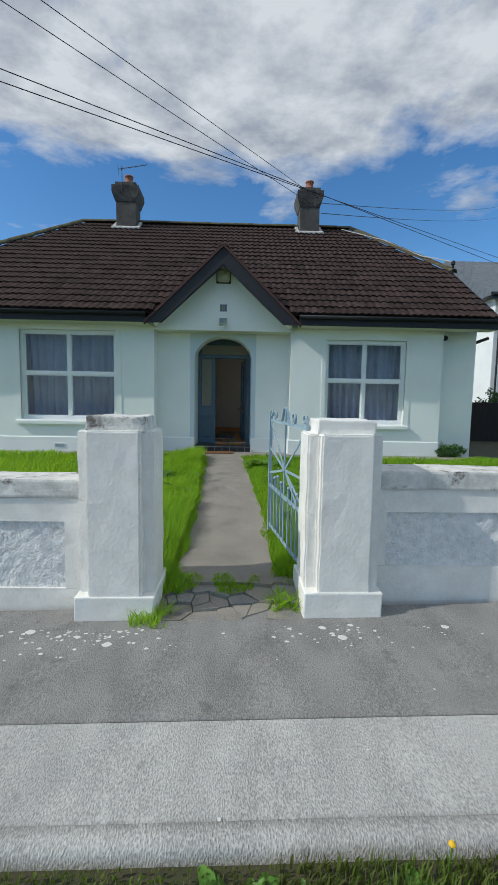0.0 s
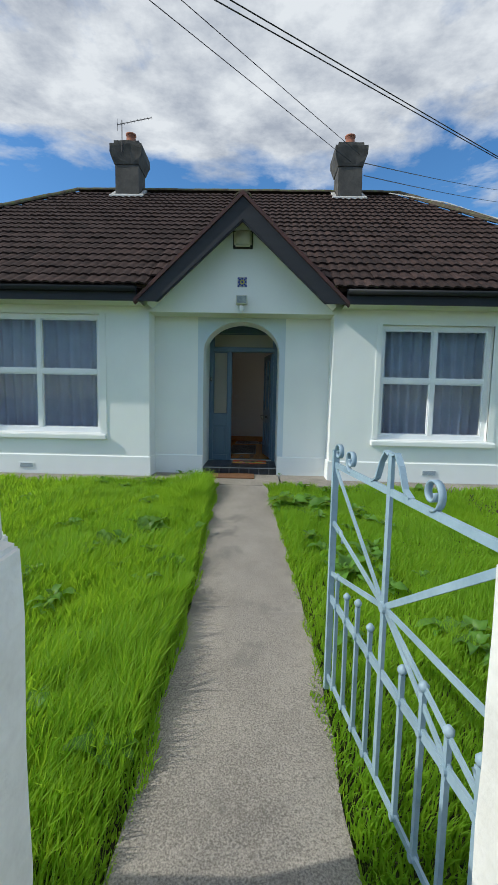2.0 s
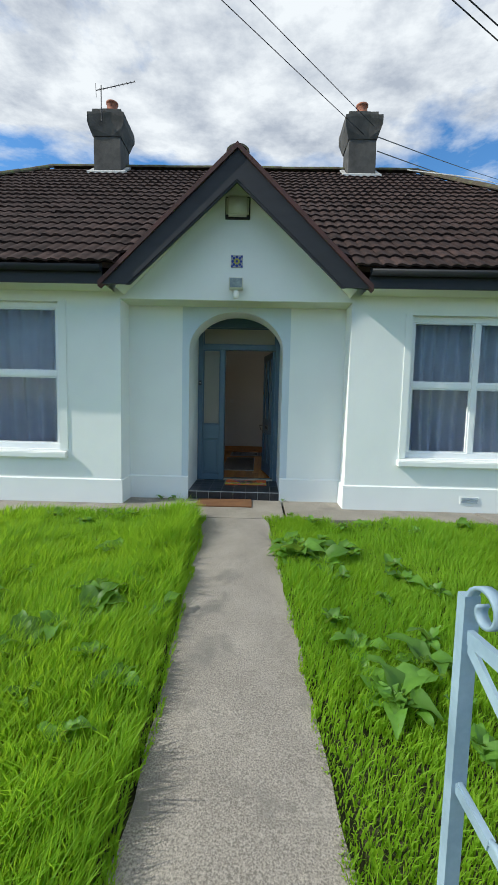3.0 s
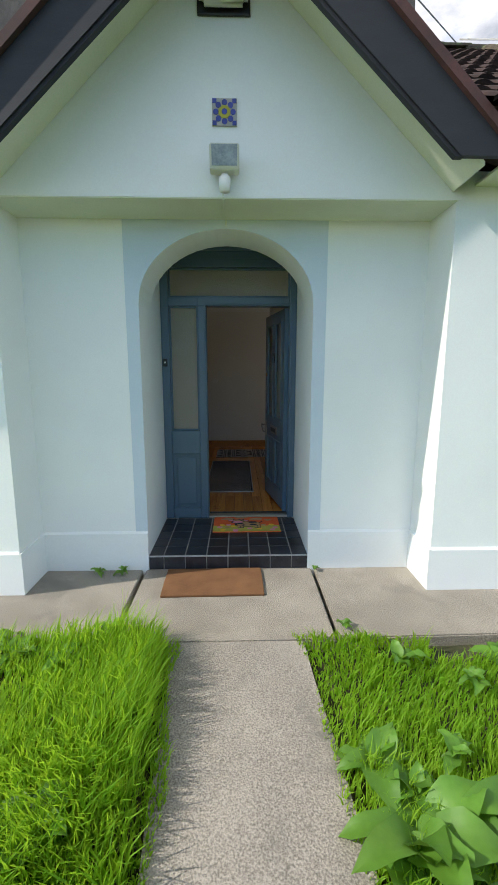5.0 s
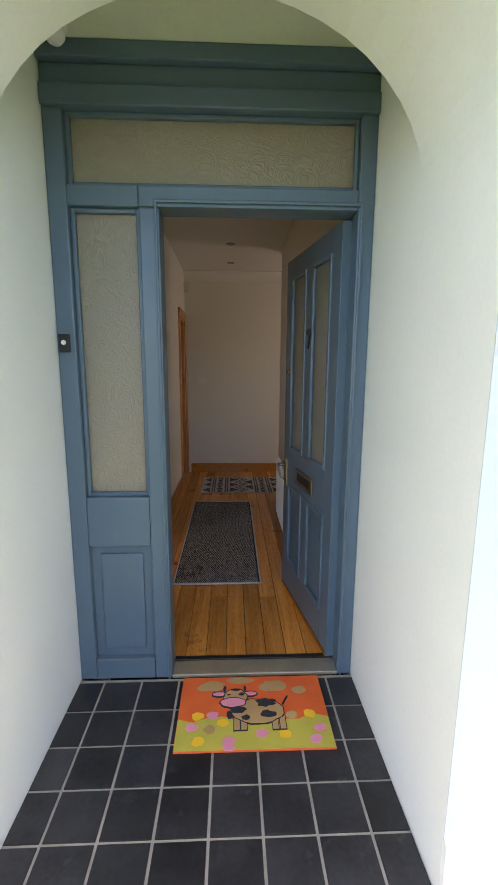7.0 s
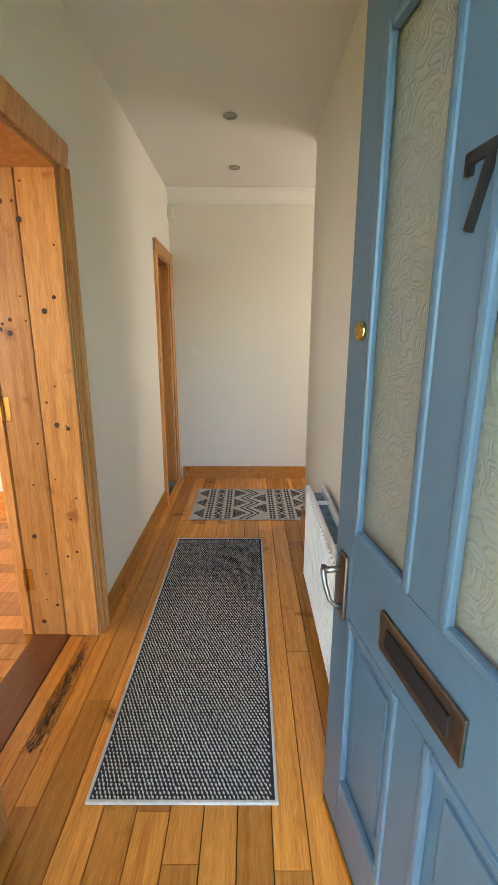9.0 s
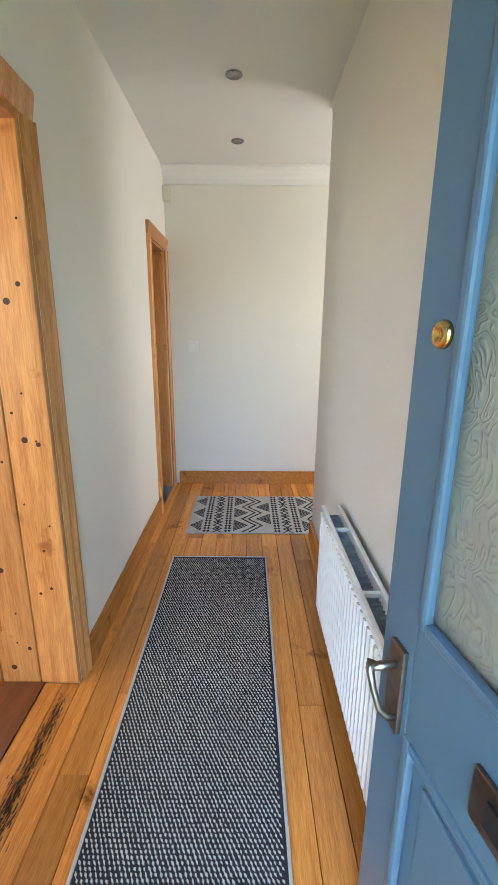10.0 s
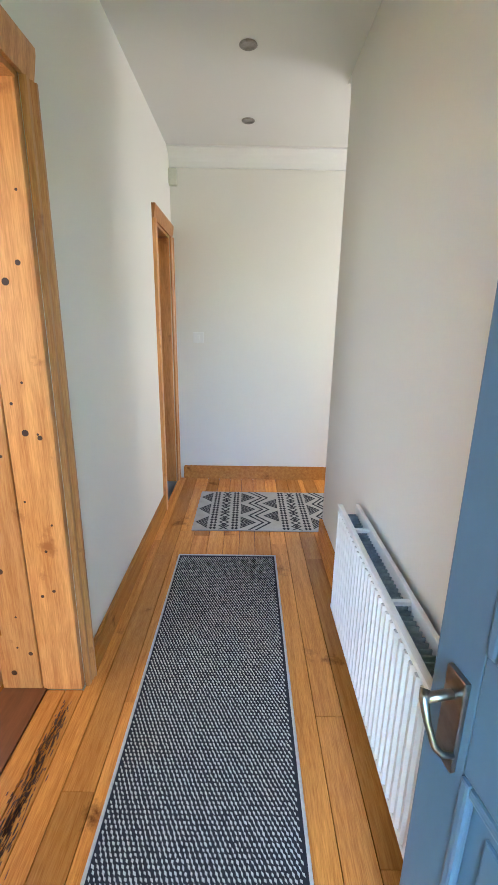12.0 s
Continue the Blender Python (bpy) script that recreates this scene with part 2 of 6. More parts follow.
M["white"] = mat("white_enamel", (0.82, 0.81, 0.78), (0.80, 0.79, 0.76), 0.3, 3, 40, 0.0)
M["dust"] = mat("dusty_steel", (0.36, 0.41, 0.45), (0.2, 0.24, 0.28), 0.7, 20, 80, 0.4)
M["runner"] = mat("flatweave_dark", (0.022, 0.024, 0.034), (0.012, 0.013, 0.02), 0.95, 30, 160, 0.5)
M["fleck"] = mat("flatweave_pale", (0.56, 0.55, 0.52), (0.44, 0.43, 0.41), 0.95, 60, 200, 0.3)
M["matpale"] = mat("mat_pale", (0.42, 0.41, 0.385), (0.34, 0.33, 0.31), 0.95, 12, 160, 0.4)
M["brass"] = mat("brass", (0.72, 0.50, 0.17), (0.6, 0.4, 0.12), 0.25, 8, 60, 0.05, metal=1.0)
M["chrome"] = mat("chrome", (0.36, 0.34, 0.31), (0.16, 0.145, 0.13), 0.28, 8, 60, 0.05, metal=1.0)
M["black"] = mat("black_iron", (0.012, 0.012, 0.014), (0.008, 0.008, 0.009), 0.45, 12, 60, 0.1)
M["alu"] = mat("threshold_aluminium", (0.62, 0.58, 0.48), (0.5, 0.46, 0.38), 0.4, 10, 80, 0.1, metal=0.8)
M["alarm"] = mat("aged_plastic", (0.66, 0.66, 0.56), (0.58, 0.58, 0.49), 0.5, 4, 50, 0.05)
M["orange"] = mat("mat_orange", (0.72, 0.13, 0.03), (0.62, 0.10, 0.025), 0.95, 8, 200, 0.5)
M["olive"] = mat("mat_green", (0.47, 0.42, 0.07), (0.38, 0.36, 0.06), 0.95, 8, 200, 0.5)
M["tan"] = mat("mat_tan", (0.43, 0.28, 0.13), (0.35, 0.22, 0.10), 0.95, 8, 200, 0.5)
M["pink"] = mat("mat_pink", (0.68, 0.26, 0.38), (0.6, 0.22, 0.33), 0.95, 8, 200, 0.5)
M["yellow"] = mat("petal_yellow", (0.80, 0.50, 0.03), (0.7, 0.42, 0.02), 0.8, 8, 200, 0.2)
M["cobalt"] = mat("cobalt_glaze", (0.03, 0.05, 0.30), (0.02, 0.04, 0.22), 0.2, 20, 80, 0.0)
M["slate"] = mat("slate", (0.16, 0.18, 0.20), (0.10, 0.115, 0.13), 0.7, 4, 50, 0.3)
M["hedge"] = mat("hedge_leaf", (0.06, 0.13, 0.025), (0.03, 0.08, 0.012), 0.7, 5, 40, 0.2)
M["fence"] = mat("dark_fence", (0.025, 0.02, 0.018), (0.015, 0.012, 0.011), 0.9, 5, 40, 0.3, stretch=(6, 6, 1))


# ---- building helpers ----
def box(bm, x0, x1, y0, y1, z0, z1, bev=0.0):
    vs = [bm.verts.new((x, y, z)) for x in (x0, x1) for y in (y0, y1) for z in (z0, z1)]
    fs = [bm.faces.new([vs[i] for i in f]) for f in ((0, 1, 3, 2), (4, 6, 7, 5), (0, 4, 5, 1), (2, 3, 7, 6), (0, 2, 6, 4), (1, 5, 7, 3))]
    if bev:
        es = list({e for f in fs for e in f.edges})
        bmesh.ops.bevel(bm, geom=es, offset=bev, segments=2, affect="EDGES", profile=0.6)
    return bm


def B(x0, x1, y0, y1, z0, z1, bev=0.0):
    return box(bmesh.new(), x0, x1, y0, y1, z0, z1, bev)


def bar(bm, a, b, w, d, side=Vector((0, 1, 0))):
    """A flat bar from a to b, w wide in the plane across side, d deep along side."""
    a, b = Vector(a), Vector(b)
    u = (b - a).normalized()
    s = side.normalized()
    v = u.cross(s).normalized()
    q = [[bm.verts.new(p + v * (i * w / 2) + s * (j * d / 2)) for i, j in ((-1, -1), (1, -1), (1, 1), (-1, 1))] for p in (a, b)]
    for i in range(4):
        bm.faces.new((q[0][i], q[0][(i + 1) % 4], q[1][(i + 1) % 4], q[1][i]))
    bm.faces.new(q[0][::-1]); bm.faces.new(q[1])
    return bm


def tube(bm, pts, r, n=8, taper=None):
    rings = []
    pts = [Vector(p) for p in pts]
    for i, p in enumerate(pts):
        d = (pts[min(i + 1, len(pts) - 1)] - pts[max(i - 1, 0)]).normalized()
        a = d.orthogonal().normalized()
        b = d.cross(a)
        k = r if taper is None else taper[i]
        rings.append([bm.verts.new(p + (a * math.cos(t) + b * math.sin(t)) * k) for t in [2 * math.pi * j / n for j in range(n)]])
    for r0, r1 in zip(rings, rings[1:]):
        best = min(range(n), key=lambda s: (r1[s].co - r0[0].co).length)
        for j in range(n):
            bm.faces.new((r0[j], r0[(j + 1) % n], r1[(j + 1 + best) % n], r1[(j + best) % n]))
    bm.faces.new(rings[0][::-1]); bm.faces.new(rings[-1])
    return bm


def prism(bm, poly, axis, a, b):
    """A polygon of (u, v) pushed along an axis from a to b. y: (x, z); x: (y, z); z: (x, y)."""
    put = {"y": lambda u, v, w: (u, w, v), "x": lambda u, v, w: (w, u, v), "z": lambda u, v, w: (u, v, w)}[axis]
    lo, hi = [bm.verts.new(put(u, v, a)) for u, v in poly], [bm.verts.new(put(u, v, b)) for u, v in poly]
    n = len(poly)
    for i in range(n):
        bm.faces.new((lo[i], lo[(i + 1) % n], hi[(i + 1) % n], hi[i]))
    bm.faces.new(lo[::-1]); bm.faces.new(hi)
    return bm


def lathe(bm, prof, centre, n=20, axis="z"):
    c = Vector(centre)
    put = {"z": lambda r, h, t: Vector((r * math.cos(t), r * math.sin(t), h)), "y": lambda r, h, t: Vector((r * math.cos(t), h, r * math.sin(t)))}[axis]
    rings = [[bm.verts.new(c + put(r, h, 2 * math.pi * j / n)) for j in range(n)] for r, h in prof]
    for r0, r1 in zip(rings, rings[1:]):
        for j in range(n):
            bm.faces.new((r0[j], r0[(j + 1) % n], r1[(j + 1) % n], r1[j]))
    bm.faces.new(rings[0][::-1]); bm.faces.new(rings[-1])
    return bm


def mesh_of(name, bm, material, smooth=False):
    bmesh.ops.recalc_face_normals(bm, faces=bm.faces)
    me = bpy.data.meshes.new(name)
    bm.to_mesh(me)
    bm.free()
    me.materials.append(M[material] if isinstance(material, str) else material)
    if smooth:
        for p in me.polygons:
            p.use_smooth = True
    return me


def part(name, bm, material, parent=None, label="", smooth=False):
    ob = new(name, mesh_of(name, bm, material, smooth))
    if parent is not None:
        ob.parent = parent
    if label:
        ob["label"] = label
    return ob


def thing(name, label, category, at=(0, 0, 0), turn=0.0, group="", kind=""):
    ob = new(name)
    ob.matrix_world = pose(*at, 0, 0, turn)
    ob.empty_display_size = 0.1
    return tagged(ob, label, category, group, kind)


def struct(name, bm, material, label, category, smooth=False):
    return tagged(part(name, bm, material, None, "", smooth), label, category, "", "structure")


def rough_up(bm, amount, scale, cuts=0):
    """Worn, uneven plaster: cuts the faces and shifts the points a little."""
    if cuts:
        bmesh.ops.subdivide_edges(bm, edges=bm.edges[:], cuts=cuts, use_grid_fill=True)
    for v in bm.verts:
        v.co += noise.noise_vector(v.co * scale) * amount
    return bm


def ground(y):
    """The height of lawn and path, which fall from the house to the street."""
    return -0.115 - 0.062 * min(max(-1.8 - y, 0.0), 5.4)


def street(x):
    return -0.495 + 0.022 * x


def path_left(y):
    return -0.46 + 0.055 * min(max(-1.8 - y, 0), 3.0)


def path_right(y):
    return 0.30 + 0.062 * min(max(-1.8 - y, 0), 3.6)


FACE, ARCH = -1.27, -0.91      # the wings' fronts and the recessed entrance wall
XL, XR = -1.57, 1.28           # the recess between the wings

# ---- ground ----
bm = bmesh.new()
N = 24
ring = []
for yy in (-300, -9.6, -9.09, -7.3, -6.0, -4.0, -1.9, 10, 300):
    ring.append([bm.verts.new((xx, yy, (-0.62 if yy < -9.5 else (min(ground(yy), -0.12) - 0.06 if yy > -7.2 else street(max(min(xx, 9), -9)) - 0.06)))) for xx in (-300, -20, -9, -4, 0, 4, 9, 20, 300)])
for r0, r1 in zip(ring, ring[1:]):
    for i in range(8):
        bm.faces.new((r0[i], r0[i + 1], r1[i + 1], r1[i]))
struct("ground", bm, "soil", "brown soil under the lawns and verge", "ground")
bm = bmesh.new()
bar(bm, (-30, -13.2, -0.655), (30, -13.2, -0.655), 6.0, 0.1, Vector((0, 0, 1)))
struct("road", bm, "road", "dark asphalt road along the pavement", "road")


def ground_strip(xa, xb, ys, dz, thick, step=0.3):
    bm = bmesh.new()
    rows = []
    for y in ys:
        a, b = xa(y), xb(y)
        rows.append([(a + (b - a) * i / 6, y, ground(y) + dz + 0.004 * noise.noise((a + i, y * 2, 0))) for i in range(7)])
    top = [[bm.verts.new(p) for p in r] for r in rows]
    for r0, r1 in zip(top, top[1:]):
        for i in range(6):
            bm.faces.new((r0[i], r0[i + 1], r1[i + 1], r1[i]))
    edge = [e for e in bm.edges if e.is_boundary]
    ext = bmesh.ops.extrude_edge_only(bm, edges=edge)
    for v in ext["geom"]:
        if isinstance(v, bmesh.types.BMVert):
            v.co.z -= thick
    return bm


ys = [-1.84 - 0.1 * i for i in range(53)]
struct("path", ground_strip(lambda y: path_left(y) + 0.03 * noise.noise((0, y * 3, 1)), lambda y: path_right(y) + 0.03 * noise.noise((5, y * 3, 1)), ys, 0.004, 0.12),
       "concrete", "worn grey concrete garden path with mossy edges", "path")

# the apron slabs before the house
apron = new("apron"); tagged(apron, "buff concrete apron slabs along the house front", "paving", "", "structure")
for a, b, far in ((-8.0, -3.2, FACE), (-3.2, -0.815, FACE), (-0.79, 0.50, ARCH), (0.525, 2.9, FACE), (2.925, 5.3, FACE)):
    bm = bmesh.new()
    y1 = ARCH - 0.004 if far == ARCH else FACE - 0.02
    if a == -3.2:
        prism(bm, [(a, -1.78), (b, -1.82), (b, ARCH - 0.004), (XL + 0.004, ARCH - 0.004), (XL + 0.004, FACE - 0.02), (a, FACE - 0.02)], "z", -0.24, -0.112)
    elif a == 0.525:
        prism(bm, [(a, -1.82), (b, -1.78), (b, FACE - 0.02), (XR - 0.004, FACE - 0.02), (XR - 0.004, ARCH - 0.004), (a, ARCH - 0.004)], "z", -0.24, -0.112)
    else:
        box(bm, a, b, -1.835 if far == ARCH else -1.8, y1, -0.24, -0.112)
    bmesh.ops.bevel(bm, geom=[e for e in bm.edges if all(v.co.z > -0.12 for v in e.verts)], offset=0.008, segments=2, affect="EDGES")
    part("slab", bm, "slab", apron)

# pavement in bays, with joints and a kerb
pavement = new("pavement"); tagged(pavement, "brushed concrete pavement with pale lichen spots", "pavement", "", "structure")


def bay(x0, x1, y0, y1, m):
    bm = bmesh.new()
    vs = [bm.verts.new((x, y, street(x) + dz)) for dz in (-0.12, 0) for x, y in ((x0, y0), (x1, y0), (x1, y1), (x0, y1))]
    for f in ((3, 2, 1, 0), (4, 5, 6, 7), (0, 1, 5, 4), (1, 2, 6, 5), (2, 3, 7, 6), (3, 0, 4, 7)):
        bm.faces.new([vs[i] for i in f])
    bmesh.ops.bevel(bm, geom=[e for e in bm.edges if min(v.co.z - street(v.co.x) for v in e.verts) > -0.05], offset=0.006, segments=1, affect="EDGES")
    part("paving_bay", bm, m, pavement)


for a, b in ((-9, -5.2), (-5.19, -1.95), (-1.94, 2.35), (2.36, 5.6), (5.61, 9)):
    bay(a, b, -8.44, -7.34 if a < -1.9 or a > 2 else -7.05, "pave2")
    bay(a, b, -8.93, -8.447, "pave")
bm = bmesh.new()
prof_k = [(-8.9345, -0.2), (-8.9345, 0.0), (-8.99, -0.002), (-9.012, -0.010), (-9.026, -0.028), (-9.032, -0.06), (-9.036, -0.2)]
rings_k = [[bm.verts.new((x * 0.25, y + 0.006 * noise.noise((x * 0.9, y * 4, 1)), street(x * 0.25) + dz + (0.007 * noise.noise((x * 0.8, y * 3, 5)) if -0.1 < dz < -0.001 else 0))) for y, dz in prof_k] for x in range(-36, 37)]
for r0, r1 in zip(rings_k, rings_k[1:]):
    for i in range(len(prof_k) - 1):
        bm.faces.new((r0[i], r0[i + 1], r1[i + 1], r1[i]))
struct("kerb", bm, "pave", "worn rounded concrete kerb", "kerb", True)
rng = random.Random(4)
bm = bmesh.new()
for i in range(150):
    c = rng.random()
    x = rng.gauss(-0.75, 0.3) if c < 0.45 else (rng.gauss(0.85, 0.2) if c < 0.65 else rng.uniform(-1.6, 2.0))
    y = -7.62 - abs(rng.gauss(0, 0.16)) if c < 0.8 else rng.uniform(-9.1, -7.6)
    r = rng.uniform(0.004, 0.016) * (2.2 if rng.random() < 0.12 else 1) * (1 if c < 0.8 else 0.5)
    z = street(x) + 0.0015
    k = rng.uniform(0.6, 1)
    top = [bm.verts.new((x + r * rng.uniform(.7, 1.2) * math.cos(t), y + k * r * rng.uniform(.7, 1.2) * math.sin(t), z)) for t in [j * math.pi / 4 for j in range(8)]]
    bm.faces.new(top)
ob = part("lichen", bm, "lichen", pavement, "pale lichen spots"); ob["kind"] = "stuff"

gw = new("gateway_paving"); tagged(gw, "broken mossy stone paving in the gateway", "paving", "", "structure")
part("mortar", B(-0.36, 0.66, -7.52, -6.93, -0.6, street(0) - 0.002), "moss", gw, "moss in the joints")
rs = random.Random(12)
cells = [(rs.uniform(-0.36, 0.66), rs.uniform(-7.52, -6.93)) for _ in range(26)]
for k, (cx, cy) in enumerate(cells):
    # the polygon of points nearer to this stone's middle than to any other's
    poly = [(-0.37, -7.53), (0.67, -7.53), (0.67, -6.92), (-0.37, -6.92)]
    for m_, (ox, oy) in enumerate(cells):
        if m_ == k: continue
        mx, my, nx, ny = (cx + ox) / 2, (cy + oy) / 2, ox - cx, oy - cy
        ln = math.hypot(nx, ny)
        nx, ny = nx / ln, ny / ln
        dist = [(px - mx) * nx + (py - my) * ny + 0.0035 for px, py in poly]
        cut = []
        for i in range(len(poly)):
            a, b, da, db = poly[i], poly[(i + 1) % len(poly)], dist[i], dist[(i + 1) % len(poly)]
            if da <= 0: cut.append(a)
            if da * db < 0:
                t = da / (da - db)
                cut.append((a[0] + (b[0] - a[0]) * t, a[1] + (b[1] - a[1]) * t))
        poly = cut
        if len(poly) < 3: break
    if len(poly) < 3: continue
    z = street(cx) + 0.002 + max(0, cy + 7.5) * 0.09 + rs.uniform(-0.010, 0.008)
    st = prism(bmesh.new(), poly, "z", z - 0.06, z)
    for v in st.verts:
        v.co.z += 0.012 * noise.noise((v.co.x * 6, v.co.y * 6, 3))
    part("stone", st, "concrete" if k % 3 else "pave2", gw)
# ---- the house: walls ----
house = thing("bungalow", "white rendered bungalow with a dark tiled roof", "house")


def wall_with_hole(name, x0, x1, z0, z1, y0, y1, hole=None, m="render", label="white painted render wall"):
    bm = bmesh.new()
    if hole:
        a, b, c, d = hole
        for q in ((x0, a, z0, z1), (b, x1, z0, z1), (a, b, z0, c), (a, b, d, z1)):
            box(bm, q[0], q[1], y0, y1, q[2], q[3])
        bmesh.ops.remove_doubles(bm, verts=bm.verts, dist=1e-5)
    else:
        box(bm, x0, x1, y0, y1, z0, z1)
    return part(name, bm, m, house, label)


WL, WR = (-4.33, -2.35, 0.56, 2.41), (2.02, 3.72, 0.56, 2.32)
wall_with_hole("wall", -8.0, XL, -0.3, 2.62, FACE, FACE + 0.30, WL)
wall_with_hole("wall", XR, 4.5, -0.3, 2.62, FACE, FACE + 0.30, WR)
wall_with_hole("wall", 4.5, 5.33, -0.3, 2.62, FACE + 0.25, FACE + 0.5)
wall_with_hole("wall", 5.05, 5.33, -0.3, 2.62, FACE + 0.5, 8.2)
wall_with_hole("wall", -8.0, -7.7, -0.3, 2.62, FACE + 0.3, 8.2)
wall_with_hole("wall", -8.0, 5.33, -0.3, 2.62, 8.2, 8.5)
# flanks of the recess
wall_with_hole("wall", XL - 0.25, XL, -0.3, 2.62, FACE + 0.3, 0.3)
wall_with_hole("wall", XR, XR + 0.25, -0.3, 2.62, FACE + 0.3, 0.3)

# entrance wall with its arch
AC, AR, SPRING, RISE = -0.148, 0.620, 1.89, 0.50
DEEP = -0.49


def arch_pts(r, rise, n=24):
    return [(AC + r * math.cos(math.pi * i / n), SPRING + rise * math.sin(math.pi * i / n)) for i in range(n + 1)]


def arch_wall(x0, x1, z1, y0, y1, zb):
    bm = bmesh.new()
    inner = [(AC + AR, zb)] + arch_pts(AR, RISE) + [(AC - AR, zb)]
    n = len(inner)
    outer = []
    for i, (u, v) in enumerate(inner):
        if i == 0: outer.append((x1, zb))
        elif i == n - 1: outer.append((x0, zb))
        else:
            t = (i - 1) / (n - 3)
            if t < 0.25: outer.append((x1, SPRING + (z1 - SPRING) * t / 0.25))
            elif t > 0.75: outer.append((x0, SPRING + (z1 - SPRING) * (1 - t) / 0.25))
            else: outer.append((x1 + (x0 - x1) * (t - 0.25) / 0.5, z1))
    g = {}
    for k, pts in (("i", inner), ("o", outer)):
        for w in (y0, y1):
            g[k, w] = [bm.verts.new((u, w, v)) for u, v in pts]
    for i in range(n - 1):
        for f in ((g["i", y0][i], g["o", y0][i], g["o", y0][i + 1], g["i", y0][i + 1]), (g["i", y1][i + 1], g["o", y1][i + 1], g["o", y1][i], g["i", y1][i]),
                  (g["i", y0][i], g["i", y0][i + 1], g["i", y1][i + 1], g["i", y1][i]), (g["o", y0][i], g["o", y1][i], g["o", y1][i + 1], g["o", y0][i + 1])):
            bm.faces.new(f)
    for i in (0, n - 1):
        bm.faces.new((g["i", y0][i], g["o", y0][i], g["o", y1][i], g["i", y1][i]))
    return bm


part("wall", arch_wall(XL, XR, 2.62, ARCH, DEEP, -0.3), "render", house, "white render wall with an arched doorway")
bm = arch_wall(-0.86, 0.565, 2.452, ARCH - 0.004, ARCH - 0.0005, 0.19)
part("arch_band", bm, "band", house, "pale grey painted band round the arch")
wall_with_hole("wall", XL, AC - AR, -0.3, 2.9, DEEP, 0.10)
wall_with_hole("wall", AC + AR, XR, -0.3, 2.9, DEEP, 0.10)
part("porch_ceiling", B(AC - AR, AC + AR, DEEP + 0.001, 0.10, 2.53, 2.9), "soffit", house, "cream porch ceiling")
# gable face and its soffit
GX, GZ = -0.135, 4.01
SL = 0.965


def gz(x, drop=0.0):
    return GZ - drop - SL * abs(x - GX)


bm = prism(bmesh.new(), [(XL - 0.02, 2.455), (XR + 0.02, 2.455), (XR + 0.02, 2.55), (GX, gz(GX, 0.15)), (XL - 0.02, 2.55)], "y", FACE - 0.012, FACE + 0.12)
part("gable_wall", bm, "render", house, "white rendered gable")
part("soffit", B(XL, XR, FACE - 0.008, ARCH + 0.02, 2.448, 2.47), "soffit", house, "cream soffit over the entrance")
# crack down the soffit
bm = tube(bmesh.new(), [(AC - 0.01, FACE - 0.014, 2.5), (AC, FACE - 0.01, 2.448), (AC - 0.012, -1.1, 2.447), (AC + 0.004, ARCH - 0.006, 2.447), (AC, ARCH - 0.006, 2.41)], 0.005, 5)
part("cable", bm, "soffit", house)

# plinths
for a, b, y in ((-8.0, XL, FACE), (XR, 4.5, FACE), (XL + 0.018, AC - AR - 0.001, ARCH), (AC + AR + 0.001, XR - 0.018, ARCH)):
    bm = prism(bmesh.new(), [(y - 0.018, -0.3), (y + 0.01, -0.3), (y + 0.01, 0.20), (y - 0.004, 0.20), (y - 0.018, 0.185)], "x", a, b)
    part("plinth", bm, "render", house)
for x, s in ((XL, 1), (XR, -1)):
    part("plinth", B(min(x, x + s * 0.018), max(x, x + s * 0.018), FACE - 0.018, ARCH, -0.3, 0.19), "render", house)
# plaster corner margins
for x0, x1 in ((WL[0] - 0.10, WL[0]), (WL[1], WL[1] + 0.10), (WR[0] - 0.08, WR[0]), (WR[1], WR[1] + 0.1)):
    part("window_margin", B(x0, x1, FACE - 0.012, FACE + 0.02, 0.56, 2.42 if x0 < 0 else 2.33), "render", house)


